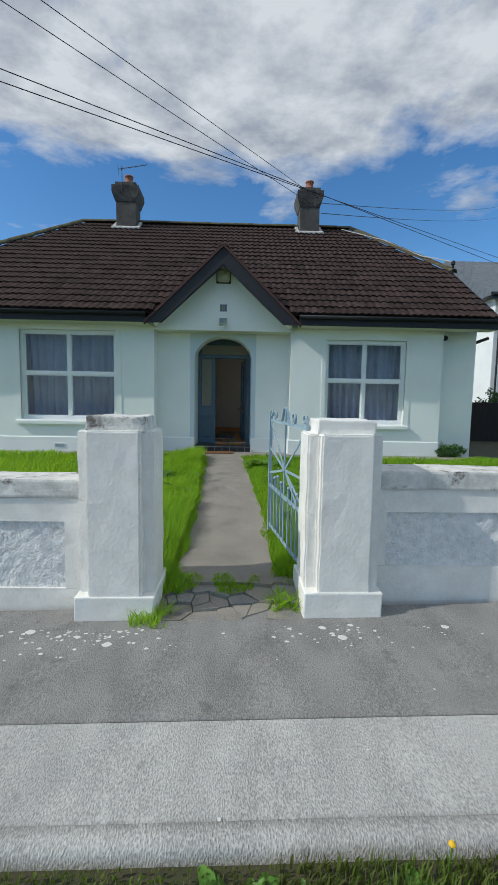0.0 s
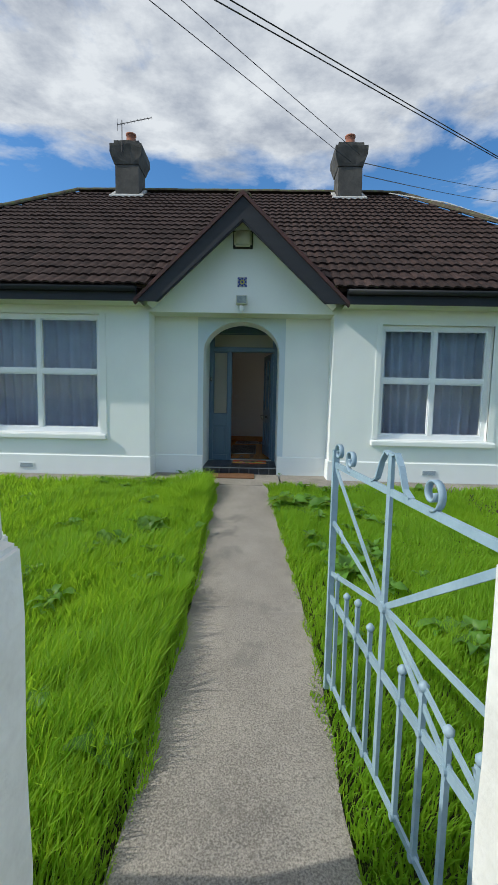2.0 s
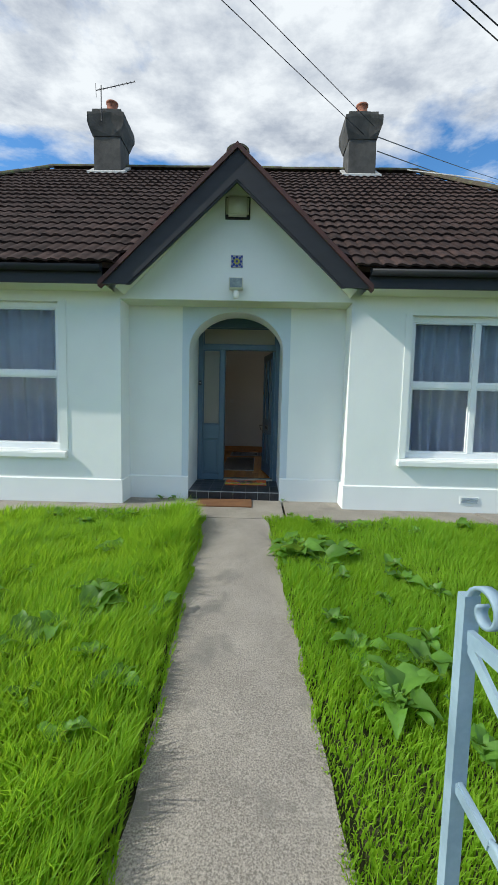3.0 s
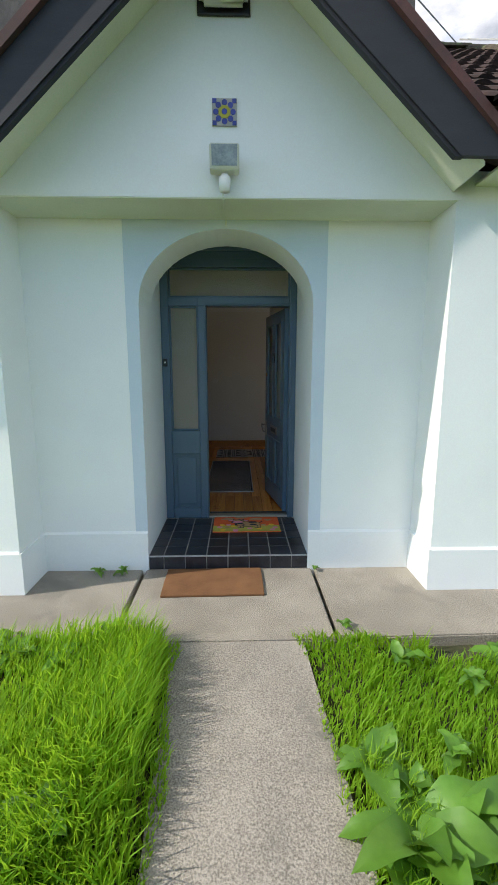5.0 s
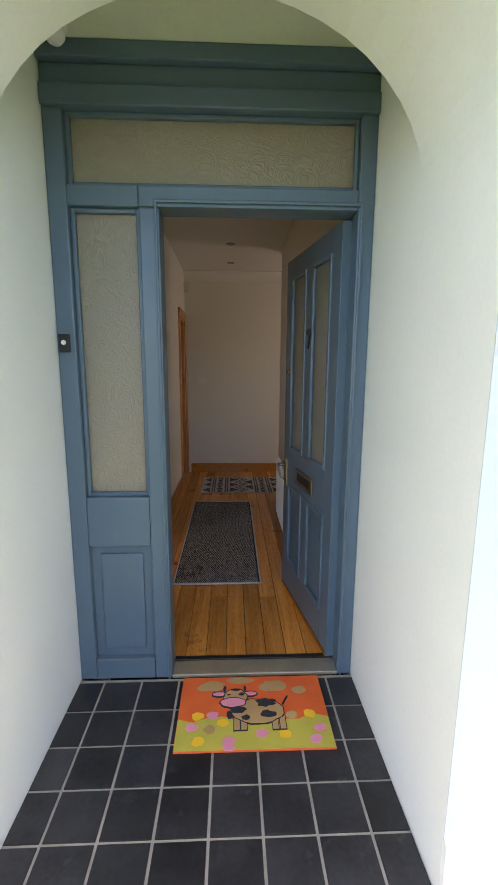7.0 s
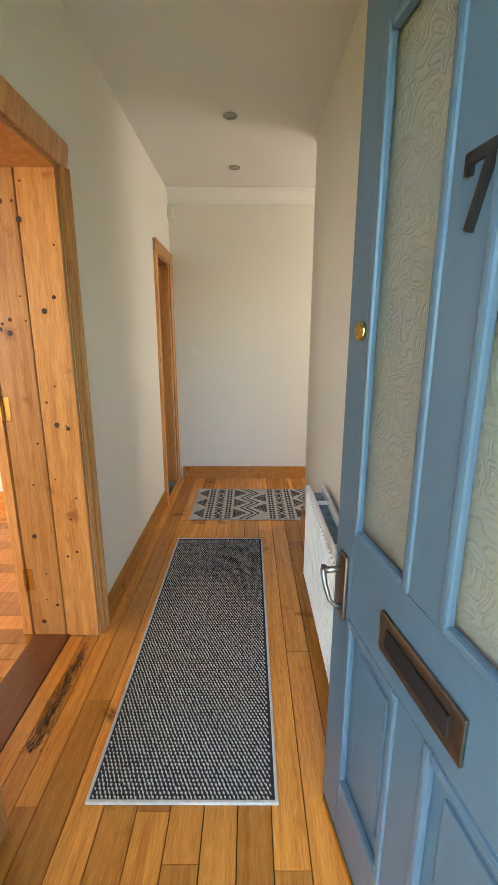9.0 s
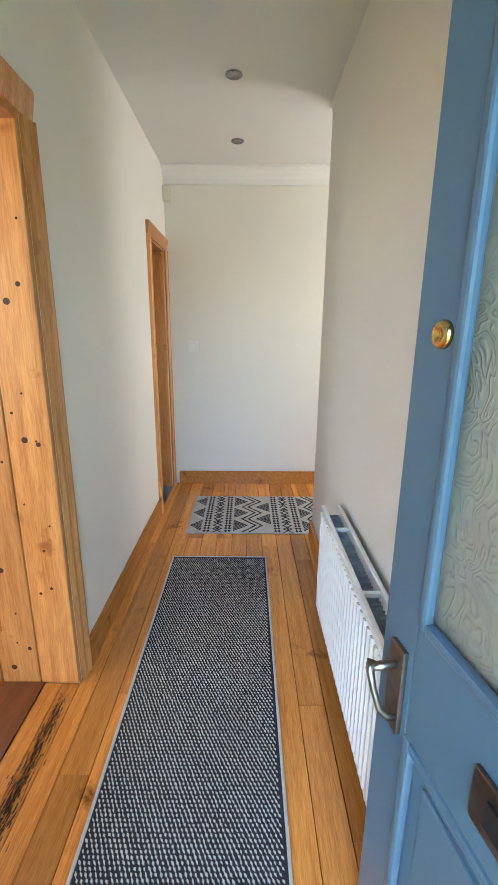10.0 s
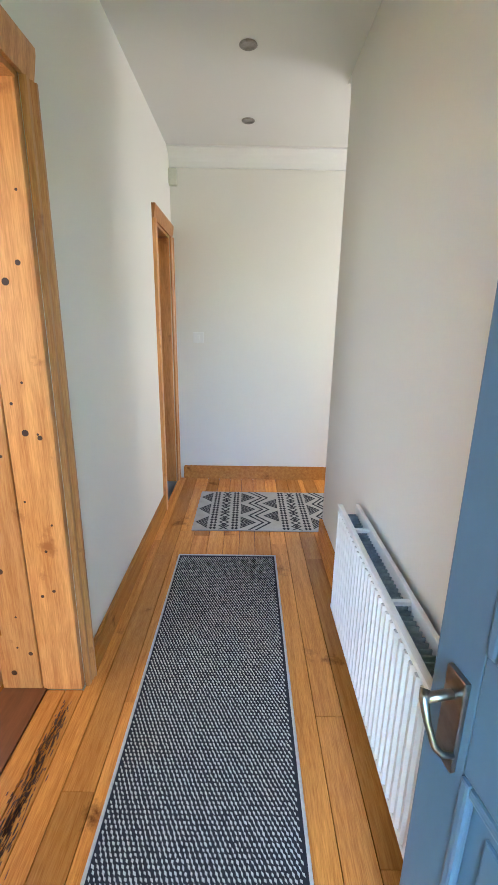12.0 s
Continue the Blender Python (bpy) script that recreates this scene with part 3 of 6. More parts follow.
# ---- windows ----
def window(name, hole):
    a, b, c, d = hole
    w = thing(name, "white plastic four-pane window with net curtains", "window", kind="structure")
    y = FACE + 0.085
    f = bmesh.new()
    for q in ((a, b, c, c + 0.07), (a, b, d - 0.07, d)):
        box(f, q[0], q[1], y, y + 0.06, q[2], q[3], 0.006)
    for q in ((a, a + 0.065), (b - 0.065, b)):
        box(f, q[0], q[1], y, y + 0.06, c + 0.07, d - 0.07, 0.006)
    part("window_frame", f, "upvc", w)
    m, zt = (a + b) / 2 - 0.01, c + (d - c) * 0.52
    part("mullion", B(m - 0.034, m + 0.034, y - 0.003, y + 0.057, c + 0.07, d - 0.07, 0.006), "upvc", w)
    for x0, x1 in ((a + 0.065, m - 0.034), (m + 0.034, b - 0.065)):
        part("transom", B(x0, x1, y - 0.002, y + 0.056, zt - 0.034, zt + 0.034, 0.006), "upvc", w)
        for z0, z1 in ((c + 0.07, zt - 0.034), (zt + 0.034, d - 0.07)):
            bead = bmesh.new()
            for q in ((x0, x1, z0, z0 + 0.018), (x0, x1, z1 - 0.018, z1), (x0, x0 + 0.018, z0 + 0.018, z1 - 0.018), (x1 - 0.018, x1, z0 + 0.018, z1 - 0.018)):
                box(bead, q[0], q[1], y + 0.012, y + 0.045, q[2], q[3])
            part("bead", bead, "upvc", w)
            p = part("pane", B(x0 + 0.017, x1 - 0.017, y + 0.024, y + 0.030, z0 + 0.017, z1 - 0.017), "pane", w, "clear glass")
            p.visible_shadow = False
    sill = prism(bmesh.new(), [(FACE - 0.075, c - 0.10), (FACE + 0.10, c - 0.10), (FACE + 0.10, c + 0.004), (FACE - 0.06, c - 0.02), (FACE - 0.075, c - 0.03)], "x", a - 0.10, b + 0.10)
    bmesh.ops.bevel(sill, geom=sill.edges[:], offset=0.008, segments=2, affect="EDGES")
    part("window_sill", sill, "render", w)
    # curtains, gathered in folds
    cur = thing("net_curtain", "pale blue-white net curtain hung in loose folds", "curtain")
    bm = bmesh.new()
    n, rows = 120, 10
    g = []
    rr = random.Random(int(a * 10))
    ph = [rr.uniform(0, 6) for _ in range(4)]
    for j in range(rows + 1):
        v = j / rows
        row = []
        for i in range(n + 1):
            u = i / n
            dep = 0.042 * math.sin(u * 70 + ph[0] + 1.3 * math.sin(u * 9 + ph[1]) + 0.8 * v) + 0.02 * math.sin(u * 31 + ph[2] + v) * (1 - 0.5 * v)
            row.append(bm.verts.new((a - 0.05 + (b - a + 0.1) * u + 0.02 * math.sin(v * 3 + u * 13), FACE + 0.36 + dep, c - 0.05 + (d - c + 0.1) * v)))
        g.append(row)
    for r0, r1 in zip(g, g[1:]):
        for i in range(n):
            bm.faces.new((r0[i], r0[i + 1], r1[i + 1], r1[i]))
    bmesh.ops.solidify(bm, geom=bm.faces[:], thickness=0.002)
    part("fabric", bm, "curtain", cur, "", True)
    part("curtain_rail", tube(bmesh.new(), [(a - 0.08, FACE + 0.36, d + 0.06), (b + 0.08, FACE + 0.36, d + 0.06)], 0.012), "white", cur)
    return w


window("window_1", WL)
window("window_2", WR)

# ---- roof ----
EY, EZ, PITCH = -1.66, 2.76, 0.695
RY = 3.6
RZ = EZ + PITCH * (RY - EY)
LX, RX, VX, KY = -4.68, 3.62, 5.46, 0.46


def rz(y):
    return EZ + PITCH * (y - EY)


bm = bmesh.new()
P = {k: bm.verts.new(v) for k, v in {
    "el": (-8.4, EY, EZ), "t1": (GX - (GZ - EZ) / SL, EY, EZ), "va": (GX, EY + (GZ - EZ) / PITCH, GZ), "t2": (GX + (GZ - EZ) / SL, EY, EZ), "er": (VX, EY, EZ), "k": (VX, KY, rz(KY)), "r": (RX, RY, RZ), "l": (LX, RY, RZ),
    "kb": (VX, 2 * RY - KY, rz(KY)), "erb": (VX, 2 * RY - EY, EZ), "elb": (-8.4, 2 * RY - EY, EZ)}.items()}
for f in (("el", "t1", "va", "l"), ("va", "r", "l"), ("t2", "er", "k", "r", "va"), ("r", "k", "kb"), ("l", "r", "kb", "erb", "elb"), ("el", "l", "elb")):
    bm.faces.new([P[i] for i in f])
bmesh.ops.recalc_face_normals(bm, faces=bm.faces)
bmesh.ops.solidify(bm, geom=bm.faces[:], thickness=0.06)
roof = part("roof", bm, "tile", house, "dark brown profiled concrete tile roof")
# wall below the verge at the side
bm = prism(bmesh.new(), [(EY + 0.4, 2.62), (2 * RY - EY - 0.4, 2.62), (2 * RY - KY, rz(KY) - 0.12), (KY, rz(KY) - 0.12)], "x", 5.1, 5.33)
part("wall", bm, "render", house)

# fascia, gutter line
part("fascia", B(-8.4, GX - 1.52, EY + 0.0, EY + 0.03, 2.53, 2.755), "fascia", house, "dark painted fascia board")
part("fascia", B(GX + 1.52, VX, EY + 0.0, EY + 0.03, 2.53, 2.755), "fascia", house, "dark painted fascia board")
for a, b in ((-8.4, GX - 1.52), (GX + 1.52, VX)):
    n = 10
    poly = [(EY - 0.055 - 0.055 * math.cos(t), 2.71 - 0.06 * math.sin(t)) for t in [math.pi * i / n for i in range(n + 1)]]
    poly += [(EY - 0.055 + 0.048 * math.cos(t), 2.71 - 0.052 * math.sin(t)) for t in [math.pi * i / n for i in range(n + 1)]]
    part("gutter", prism(bmesh.new(), poly, "x", a, b), "fascia", house, "black half-round gutter", True)
    part("soffit", B(a, b, EY + 0.03, FACE - 0.001, 2.535, 2.55), "soffit", house)
# bargeboards of the entrance gable
for s in (-1, 1):
    toe = GX + s * 1.52
    bb = [(GX, GZ - 0.02), (toe, 2.53), (GX + s * 1.235, 2.53), (GX, GZ - 0.33)]
    part("bargeboard", prism(bmesh.new(), bb if s > 0 else bb[::-1], "y", EY + 0.0, EY + 0.035), "fascia", house, "dark painted bargeboard")
    mo = [(GX, GZ - 0.31), (GX + s * 1.255, 2.53), (GX + s * 1.21, 2.53), (GX, GZ - 0.355)]
    part("bargeboard_moulding", prism(bmesh.new(), mo if s > 0 else mo[::-1], "y", EY + 0.012, EY + 0.05), "fascia", house)
    vg = [(GX, GZ + 0.05), (toe + s * 0.04, gz(toe + s * 0.04) + 0.05), (toe + s * 0.04, gz(toe + s * 0.04) - 0.012), (GX, GZ - 0.012)]
    part("verge", prism(bmesh.new(), vg if s > 0 else vg[::-1], "y", EY - 0.03, EY + 0.09), "verge", house, "maroon verge edge")
    so = [(GX, gz(GX, 0.16)), (GX + s * 1.38, gz(GX + s * 1.38, 0.16)), (GX + s * 1.38, gz(GX + s * 1.38, 0.18)), (GX, gz(GX, 0.18))]
    part("soffit", prism(bmesh.new(), so if s > 0 else so[::-1], "y", EY + 0.035, FACE - 0.013), "soffit", house)
    # slope of the small roof back into the main one
    bm = bmesh.new()
    yb = EY + (GZ - EZ) / PITCH
    tz = gz(toe)
    pts = [(GX, EY + 0.05, GZ), (toe, EY + 0.05, tz), (toe, EY + 0.15, tz), (GX, yb + 0.1, GZ)]
    bm.faces.new([bm.verts.new(p) for p in pts])
    bmesh.ops.solidify(bm, geom=bm.faces[:], thickness=0.04)
    part("porch_roof", bm, "tile", house)


# chimneys
def chimney(x, pots, label):
    ch = thing("chimney", label, "chimney", (x, 3.42, 5.7))
    part("shaft", rough_up(B(-0.29, 0.29, -0.31, 0.31, 0, 1.56), 0.012, 4, 4), "cement", ch)
    cap = bmesh.new()
    prism(cap, [(-0.305, 1.16), (0.305, 1.16), (0.39, 1.42), (0.39, 1.60), (-0.39, 1.60), (-0.39, 1.42)], "y", -0.41, 0.41)
    for v in cap.verts:
        if v.co.z < 1.3: v.co.y *= 0.325 / 0.41
    part("cap", rough_up(cap, 0.012, 5, 2), "cement", ch)
    part("cap_slab", rough_up(B(-0.31, 0.31, -0.32, 0.32, 1.595, 1.72), 0.02, 4, 3), "cement", ch)
    for px in pots:
        part("chimney_pot", lathe(bmesh.new(), [(0.12, 1.74), (0.125, 1.78), (0.115, 1.80), (0.11, 1.93), (0.13, 1.94), (0.13, 1.97), (0.1, 1.97), (0.09, 1.9)], (px, -0.1, 0), 16), "terra", ch, "terracotta pot", True)
    fl = bmesh.new()
    for q in ((-0.42, 0.42, -0.40, -0.325), (-0.40, -0.315, -0.325, 0.1), (0.315, 0.40, -0.325, 0.1)):
        box(fl, *q, 0, 0.12)
    for v in fl.verts:
        v.co.z += rz(3.42 + v.co.y) - 5.7 - 0.02
    part("flashing", rough_up(fl, 0.012, 7, 2), "flash", ch, "pale mortar flashing")
    return ch


c1 = chimney(-3.25, (0.05,), "grey rendered chimney with one clay pot and aerial")
c2 = chimney(2.26, (0.0,), "grey rendered chimney with one clay pot")
aer = thing("television_aerial", "thin dark metal television aerial strapped to the chimney", "aerial", (-3.28, 3.42, 5.7))
part("mast", tube(bmesh.new(), [(-0.05, -0.415, 1.4), (-0.05, -0.415, 2.12)], 0.012, 6), "black", aer)
bm = tube(bmesh.new(), [(-0.16, -0.415, 2.02), (0.72, -0.6, 2.07)], 0.009, 6)
part("boom", bm, "black", aer)
for i in range(11):
    t = i / 10
    c = Vector((-0.16, -0.415, 2.02)).lerp(Vector((0.72, -0.6, 2.07)), t)
    h = 0.16 if i == 0 else 0.05
    part("element", tube(bmesh.new(), [c + Vector((0.02, -0.04, -h)), c + Vector((-0.02, 0.04, h))], 0.006, 5), "black", aer)

# ridge and hip tiles
def cap_tile():
    n = 8
    poly = [(0.13 * math.cos(t), 0.09 * math.sin(t)) for t in [math.pi * i / n for i in range(n + 1)]]
    poly += [(0.11 * math.cos(t), 0.07 * math.sin(t) - 0.004) for t in [math.pi * (n - i) / n for i in range(n + 1)]]
    return mesh_of("ridge_tile", prism(bmesh.new(), poly, "x", 0, 0.44), "ridge")


cap_mesh = cap_tile()


def cap_run(a, b):
    a, b = Vector(a), Vector(b)
    n = max(1, round((b - a).length / 0.43))
    d = (b - a) / n
    rot = d.to_track_quat("X", "Z").to_matrix().to_4x4()
    for i in range(n):
        o = new("ridge_tile", cap_mesh)
        o.parent = house
        o.matrix_world = Matrix.Translation(a + d * i + Vector((0, 0, 0.004 * (i % 3)))) @ rot


cap_run((LX, RY, RZ + 0.02), (RX, RY, RZ + 0.02))
cap_run((-8.4, EY, EZ + 0.03), (LX, RY, RZ + 0.02))
cap_run((VX, KY, rz(KY) + 0.03), (RX, RY, RZ + 0.02))
cap_run((GX, EY + 0.07, GZ - 0.005), (GX, EY + (GZ - EZ) / PITCH + 0.1, GZ + 0.03))
# bracket and wire where the verge meets the hip
br = thing("cable_bracket", "small dark cable bracket on the roof verge", "bracket", (VX - 0.02, KY, rz(KY)))
part("post", B(-0.02, 0.02, -0.02, 0.02, -0.1, 0.22), "black", br)
part("insulator", lathe(bmesh.new(), [(0.03, 0.2), (0.05, 0.22), (0.05, 0.28), (0.02, 0.31)], (0, 0, 0), 10), "black", br)

# the small things on the gable
al = thing("alarm_box", "cream plastic alarm box under the gable peak", "alarm box", (-0.14, FACE - 0.012, 3.53))
part("backplate", B(-0.15, 0.15, -0.02, 0, -0.135, 0.125, 0.008), "black", al)
bx = B(-0.135, 0.135, -0.085, -0.02, -0.12, 0.12, 0.0)
bmesh.ops.bevel(bx, geom=bx.edges[:], offset=0.028, segments=3, affect="EDGES")
part("cover", bx, "alarm", al, "", True)
pq = thing("ceramic_plaque", "blue and ochre patterned ceramic house plaque", "plaque", (-0.14, FACE - 0.012, 2.91))
part("tile", B(-0.072, 0.072, -0.012, 0, -0.072, 0.072, 0.002), "matpale", pq)
for i in range(8):
    t = i * math.pi / 4
    part("petal", lathe(bmesh.new(), [(0.016, -0.0155), (0.016, -0.0118)], (0.05 * math.cos(t), 0, 0.05 * math.sin(t)), 10, "y"), "cobalt", pq)
for sx in (-1, 1):
    for sz in (-1, 1):
        part("corner", B(min(sx * .046, sx * .07), max(sx * .046, sx * .07), -0.0148, -0.0118, min(sz * .046, sz * .07), max(sz * .046, sz * .07)), "cobalt", pq)
part("ring", lathe(bmesh.new(), [(0.034, -0.017), (0.036, -0.0118)], (0, 0, 0), 20, "y"), "olive", pq)
part("centre", lathe(bmesh.new(), [(0.016, -0.019), (0.016, -0.0165)], (0, 0, 0), 14, "y"), "cobalt", pq)
fl = thing("floodlight", "cream outdoor floodlight with a motion sensor below".replace("motion ", ""), "lamp", (-0.14, FACE - 0.012, 2.585))
part("arm", B(-0.02, 0.02, -0.07, 0, -0.06, 0.0, 0.004), "alarm", fl)
hd = prism(bmesh.new(), [(-0.02, -0.02), (-0.11, -0.02), (-0.15, 0.10), (-0.06, 0.10)], "x", -0.085, 0.085)
bmesh.ops.bevel(hd, geom=hd.edges[:], offset=0.006, segments=2, affect="EDGES")
part("head", hd, "alarm", fl)
gl = bmesh.new()
bar(gl, (0, -0.117, -0.005), (0, -0.150, 0.092), 0.145, 0.004, Vector((0, -1, -0.34)))
part("lens", gl, "dust", fl, "grey lamp glass")
part("sensor", lathe(bmesh.new(), [(0.012, -0.13), (0.030, -0.125), (0.034, -0.08), (0.034, -0.05), (0.02, -0.035)], (0, -0.07, 0), 14), "white", fl, "white sensor", True)
for x, z in ((2.85, 0.045), (-3.55, 0.02)):
    av = thing("air_vent", "white louvred air vent in the plinth", "vent", (x, FACE - 0.018, z), group="air vents")
    part("frame", B(-0.12, 0.12, -0.008, 0, -0.045, 0.045, 0.002), "render", av)
    for i in range(4):
        part("louvre", B(-0.10, 0.10, -0.016, -0.006, -0.032 + i * 0.018, -0.023 + i * 0.018), "dust", av)
lv = thing("outdoor_light", "small dark round light under the eaves", "lamp", (4.62, FACE + 0.249, 2.43))
part("body", lathe(bmesh.new(), [(0.03, 0), (0.055, -0.02), (0.055, -0.07), (0.03, -0.10)], (0, 0, 0), 12, "y"), "black", lv)

# ---- porch ----
STEP = thing("porch_step", "black quarry-tiled porch step with pale grout", "step", kind="structure")
part("nosing", B(AC - AR + 0.003, AC + AR - 0.003, ARCH - 0.009, ARCH + 0.003, -0.0125, -0.0015, 0.002), "grout", STEP, "pale grouted edge")
part("bed", B(AC - AR + 0.001, AC + AR - 0.001, ARCH + 0.006, -0.06, -0.24, -0.004), "grout", STEP)
TP = 0.1672
for i in range(9):
    for j in range(6):
        x0 = -0.8175 + i * TP
        x1 = x0 + TP - 0.009
        y0 = ARCH + 0.004 + j * TP
        y1 = min(y0 + TP - 0.009, -0.062)
        x0, x1 = max(x0, AC - AR + 0.002), min(x1, AC + AR - 0.002)
        if y1 - y0 < 0.01 or x1 - x0 < 0.01: continue
        part("tile", B(x0, x1, y0, y1, -0.012, 0.0 + 0.0006 * ((i * 7 + j * 3) % 3), 0.0025), "blacktile", STEP)
    x0 = max(-0.8175 + i * TP, AC - AR + 0.002)
    x1 = min(-0.8175 + (i + 1) * TP - 0.009, AC + AR - 0.002)
    if x1 - x0 > 0.01:
        part("riser_tile", B(x0, x1, ARCH - 0.006, ARCH + 0.004, -0.112, -0.013, 0.002), "blacktile", STEP)

# door frame with sidelight and fanlight
DF = thing("door_1", "blue painted door frame with obscured sidelight and fanlight", "door frame", kind="structure")
OX0, OX1 = AC - AR, AC + AR


def frame_bit(x0, x1, z0, z1, y0=-0.055, y1=0.06, b=0.006, name="rail"):
    return part(name, B(x0, x1, y0, y1, z0, z1, b), "blue", DF)


DL, DR, DT = -0.354, 0.408, 2.0
frame_bit(OX0 + 0.001, -0.695, 0.0, 2.33, name="jamb")
frame_bit(DR, OX1 - 0.001, 0.0, 2.33, name="jamb")
frame_bit(-0.430, DL, 0.0, 1.999, name="mullion")
frame_bit(-0.694, -0.431, 2.0, 2.075); frame_bit(-0.4308, DR - 0.0005, DT, 2.075, name="transom")
frame_bit(OX0 + 0.001, OX1 - 0.001, 2.33, 2.40, -0.07, 0.06, name="head")
frame_bit(OX0 + 0.001, OX1 - 0.001, 2.401, 2.47, -0.055, 0.06, name="head")
frame_bit(OX0 + 0.001, OX1 - 0.001, 2.471, 2.529, -0.085, 0.06, name="head")
frame_bit(-0.694, -0.431, 0.0, 0.10); frame_bit(-0.694, -0.431, 0.64, 0.86)
frame_bit(-0.694, -0.431, 0.10, 0.64, -0.025, 0.01, 0.0, name="panel")
frame_bit(-0.655, -0.47, 0.14, 0.60, -0.036, -0.024, 0.008, name="raised_panel")
for q in ((-0.694, -0.431, 0.86, 1.999), (-0.694, 0.407, 2.075, 2.329)):
    part("pane", B(q[0] + 0.001, q[1] - 0.001, -0.005, 0.001, q[2] + 0.001, q[3] - 0.001), "obscure", DF, "swirl-patterned obscured glass").visible_shadow = False
    for x0, x1, z0, z1 in ((q[0], q[0] + 0.016, q[2], q[3]), (q[1] - 0.016, q[1], q[2], q[3]), (q[0] + 0.016, q[1] - 0.016, q[2], q[2] + 0.016), (q[0] + 0.016, q[1] - 0.016, q[3] - 0.016, q[3])):
        part("bead", B(x0, x1, -0.03, -0.006, z0, z1, 0.004), "blue", DF)
for x0, x1, z0, z1 in ((DL - 0.018, DL - 0.006, 0.0, 2.02), (DR + 0.006, DR + 0.018, 0.0, 2.02), (DL - 0.018, DR + 0.018, 2.012, 2.026)):
    part("moulding", B(x0, x1, -0.068, -0.054, z0, z1, 0.005), "blue", DF)
part("threshold", B(DL, DR, -0.06, 0.035, 0.0, 0.018, 0.004), "alu", DF, "worn metal threshold strip")
part("threshold_seal", B(DL, DR, 0.036, 0.062, 0.0, 0.024, 0.003), "black", DF)
bp_ = thing("doorbell", "small black doorbell with a white push button", "doorbell", (-0.735, -0.056, 1.495))
part("plate", B(-0.02, 0.02, -0.016, 0, -0.035, 0.035, 0.004), "black", bp_)
part("button", lathe(bmesh.new(), [(0.009, -0.022), (0.009, -0.015)], (0, 0, 0.002), 12, "y"), "white", bp_)

pl = thing("porch_light", "small white light fitting in the porch ceiling corner", "lamp", (-0.67, -0.15, 2.53))
part("base", lathe(bmesh.new(), [(0.045, 0.0), (0.045, -0.015), (0.035, -0.02)], (0, 0, 0), 16), "white", pl, "", True)
part("arm", tube(bmesh.new(), [(0, 0, -0.015), (0, -0.02, -0.04), (0.02, -0.05, -0.05)], 0.014, 8), "white", pl, "", True)
part("head", lathe(bmesh.new(), [(0.012, -0.03), (0.032, -0.04), (0.034, -0.075), (0.022, -0.092)], (0.02, -0.05, 0), 14), "white", pl, "", True)

# front door leaf, open into the hall
DOOR = thing("front_door", "blue panelled front door with two obscured panes, standing open", "door", (0.392, 0.032, 0.028), 99.7)
W, H, T = 0.756, 1.965, 0.044


def leaf(x0, x1, z0, z1, name="rail", y0=-T / 2, y1=T / 2, b=0.003, m="blue"):
    return part(name, B(x0, x1, y0, y1, z0, z1, b), m, DOOR)


ST, MU = 0.098, 0.09
leaf(0, ST, 0, H, "stile"); leaf(W - ST, W, 0, H, "stile")
leaf(ST, W - ST, H - 0.10, H); leaf(ST, W - ST, 0, 0.19); leaf(ST, W - ST, 0.685, 0.90, "lock_rail")
mid = W / 2
leaf(mid - MU / 2, mid + MU / 2, 0.90, H - 0.10, "muntin"); leaf(mid - MU / 2, mid + MU / 2, 0.19, 0.685, "muntin")
for x0, x1 in ((ST, mid - MU / 2), (mid + MU / 2, W - ST)):
    part("pane", B(x0, x1, -0.003, 0.003, 0.90, H - 0.10), "obscure", DOOR, "swirl-patterned obscured glass").visible_shadow = False
    leaf(x0, x1, 0.19, 0.685, "panel", -0.008, 0.008, 0.0)
    leaf(x0 + 0.05, x1 - 0.05, 0.25, 0.625, "raised_panel", -0.014, 0.014, 0.005)
    for z0, z1 in ((0.90, H - 0.10), (0.19, 0.685)):
        for s in (-1, 1):
            for q in ((x0, x0 + 0.02, z0, z1), (x1 - 0.02, x1, z0, z1), (x0 + 0.02, x1 - 0.02, z0, z0 + 0.02), (x0 + 0.02, x1 - 0.02, z1 - 0.02, z1)):
                ya, yb = sorted((s * 0.009, s * 0.027))
                part("bead", B(q[0], q[1], ya, yb, q[2], q[3], 0.006), "blue", DOOR)
lp = part("letter_plate", B(mid - 0.135, mid + 0.12, T / 2, T / 2 + 0.008, 0.735, 0.82, 0.003), "chrome", DOOR, "chrome letter plate")
part("flap", B(mid - 0.105, mid + 0.09, T / 2 + 0.006, T / 2 + 0.012, 0.757, 0.798, 0.002), "black", lp)
part("cylinder_lock", lathe(bmesh.new(), [(0.020, T / 2), (0.020, T / 2 + 0.005), (0.016, T / 2 + 0.010), (0.010, T / 2 + 0.010), (0.009, T / 2 + 0.007)], (W - 0.072, 0, 1.35), 24, "y"), "brass", DOOR, "round brass cylinder lock", True)
hp = part("handle_plate", B(W - 0.084, W - 0.040, T / 2, T / 2 + 0.010, 0.665, 0.835, 0.003), "chrome", DOOR, "worn chrome handle plate")
lev = tube(bmesh.new(), [(W - 0.06, T / 2 + 0.005, 0.795), (W - 0.06, T / 2 + 0.052, 0.795)], 0.008, 10)
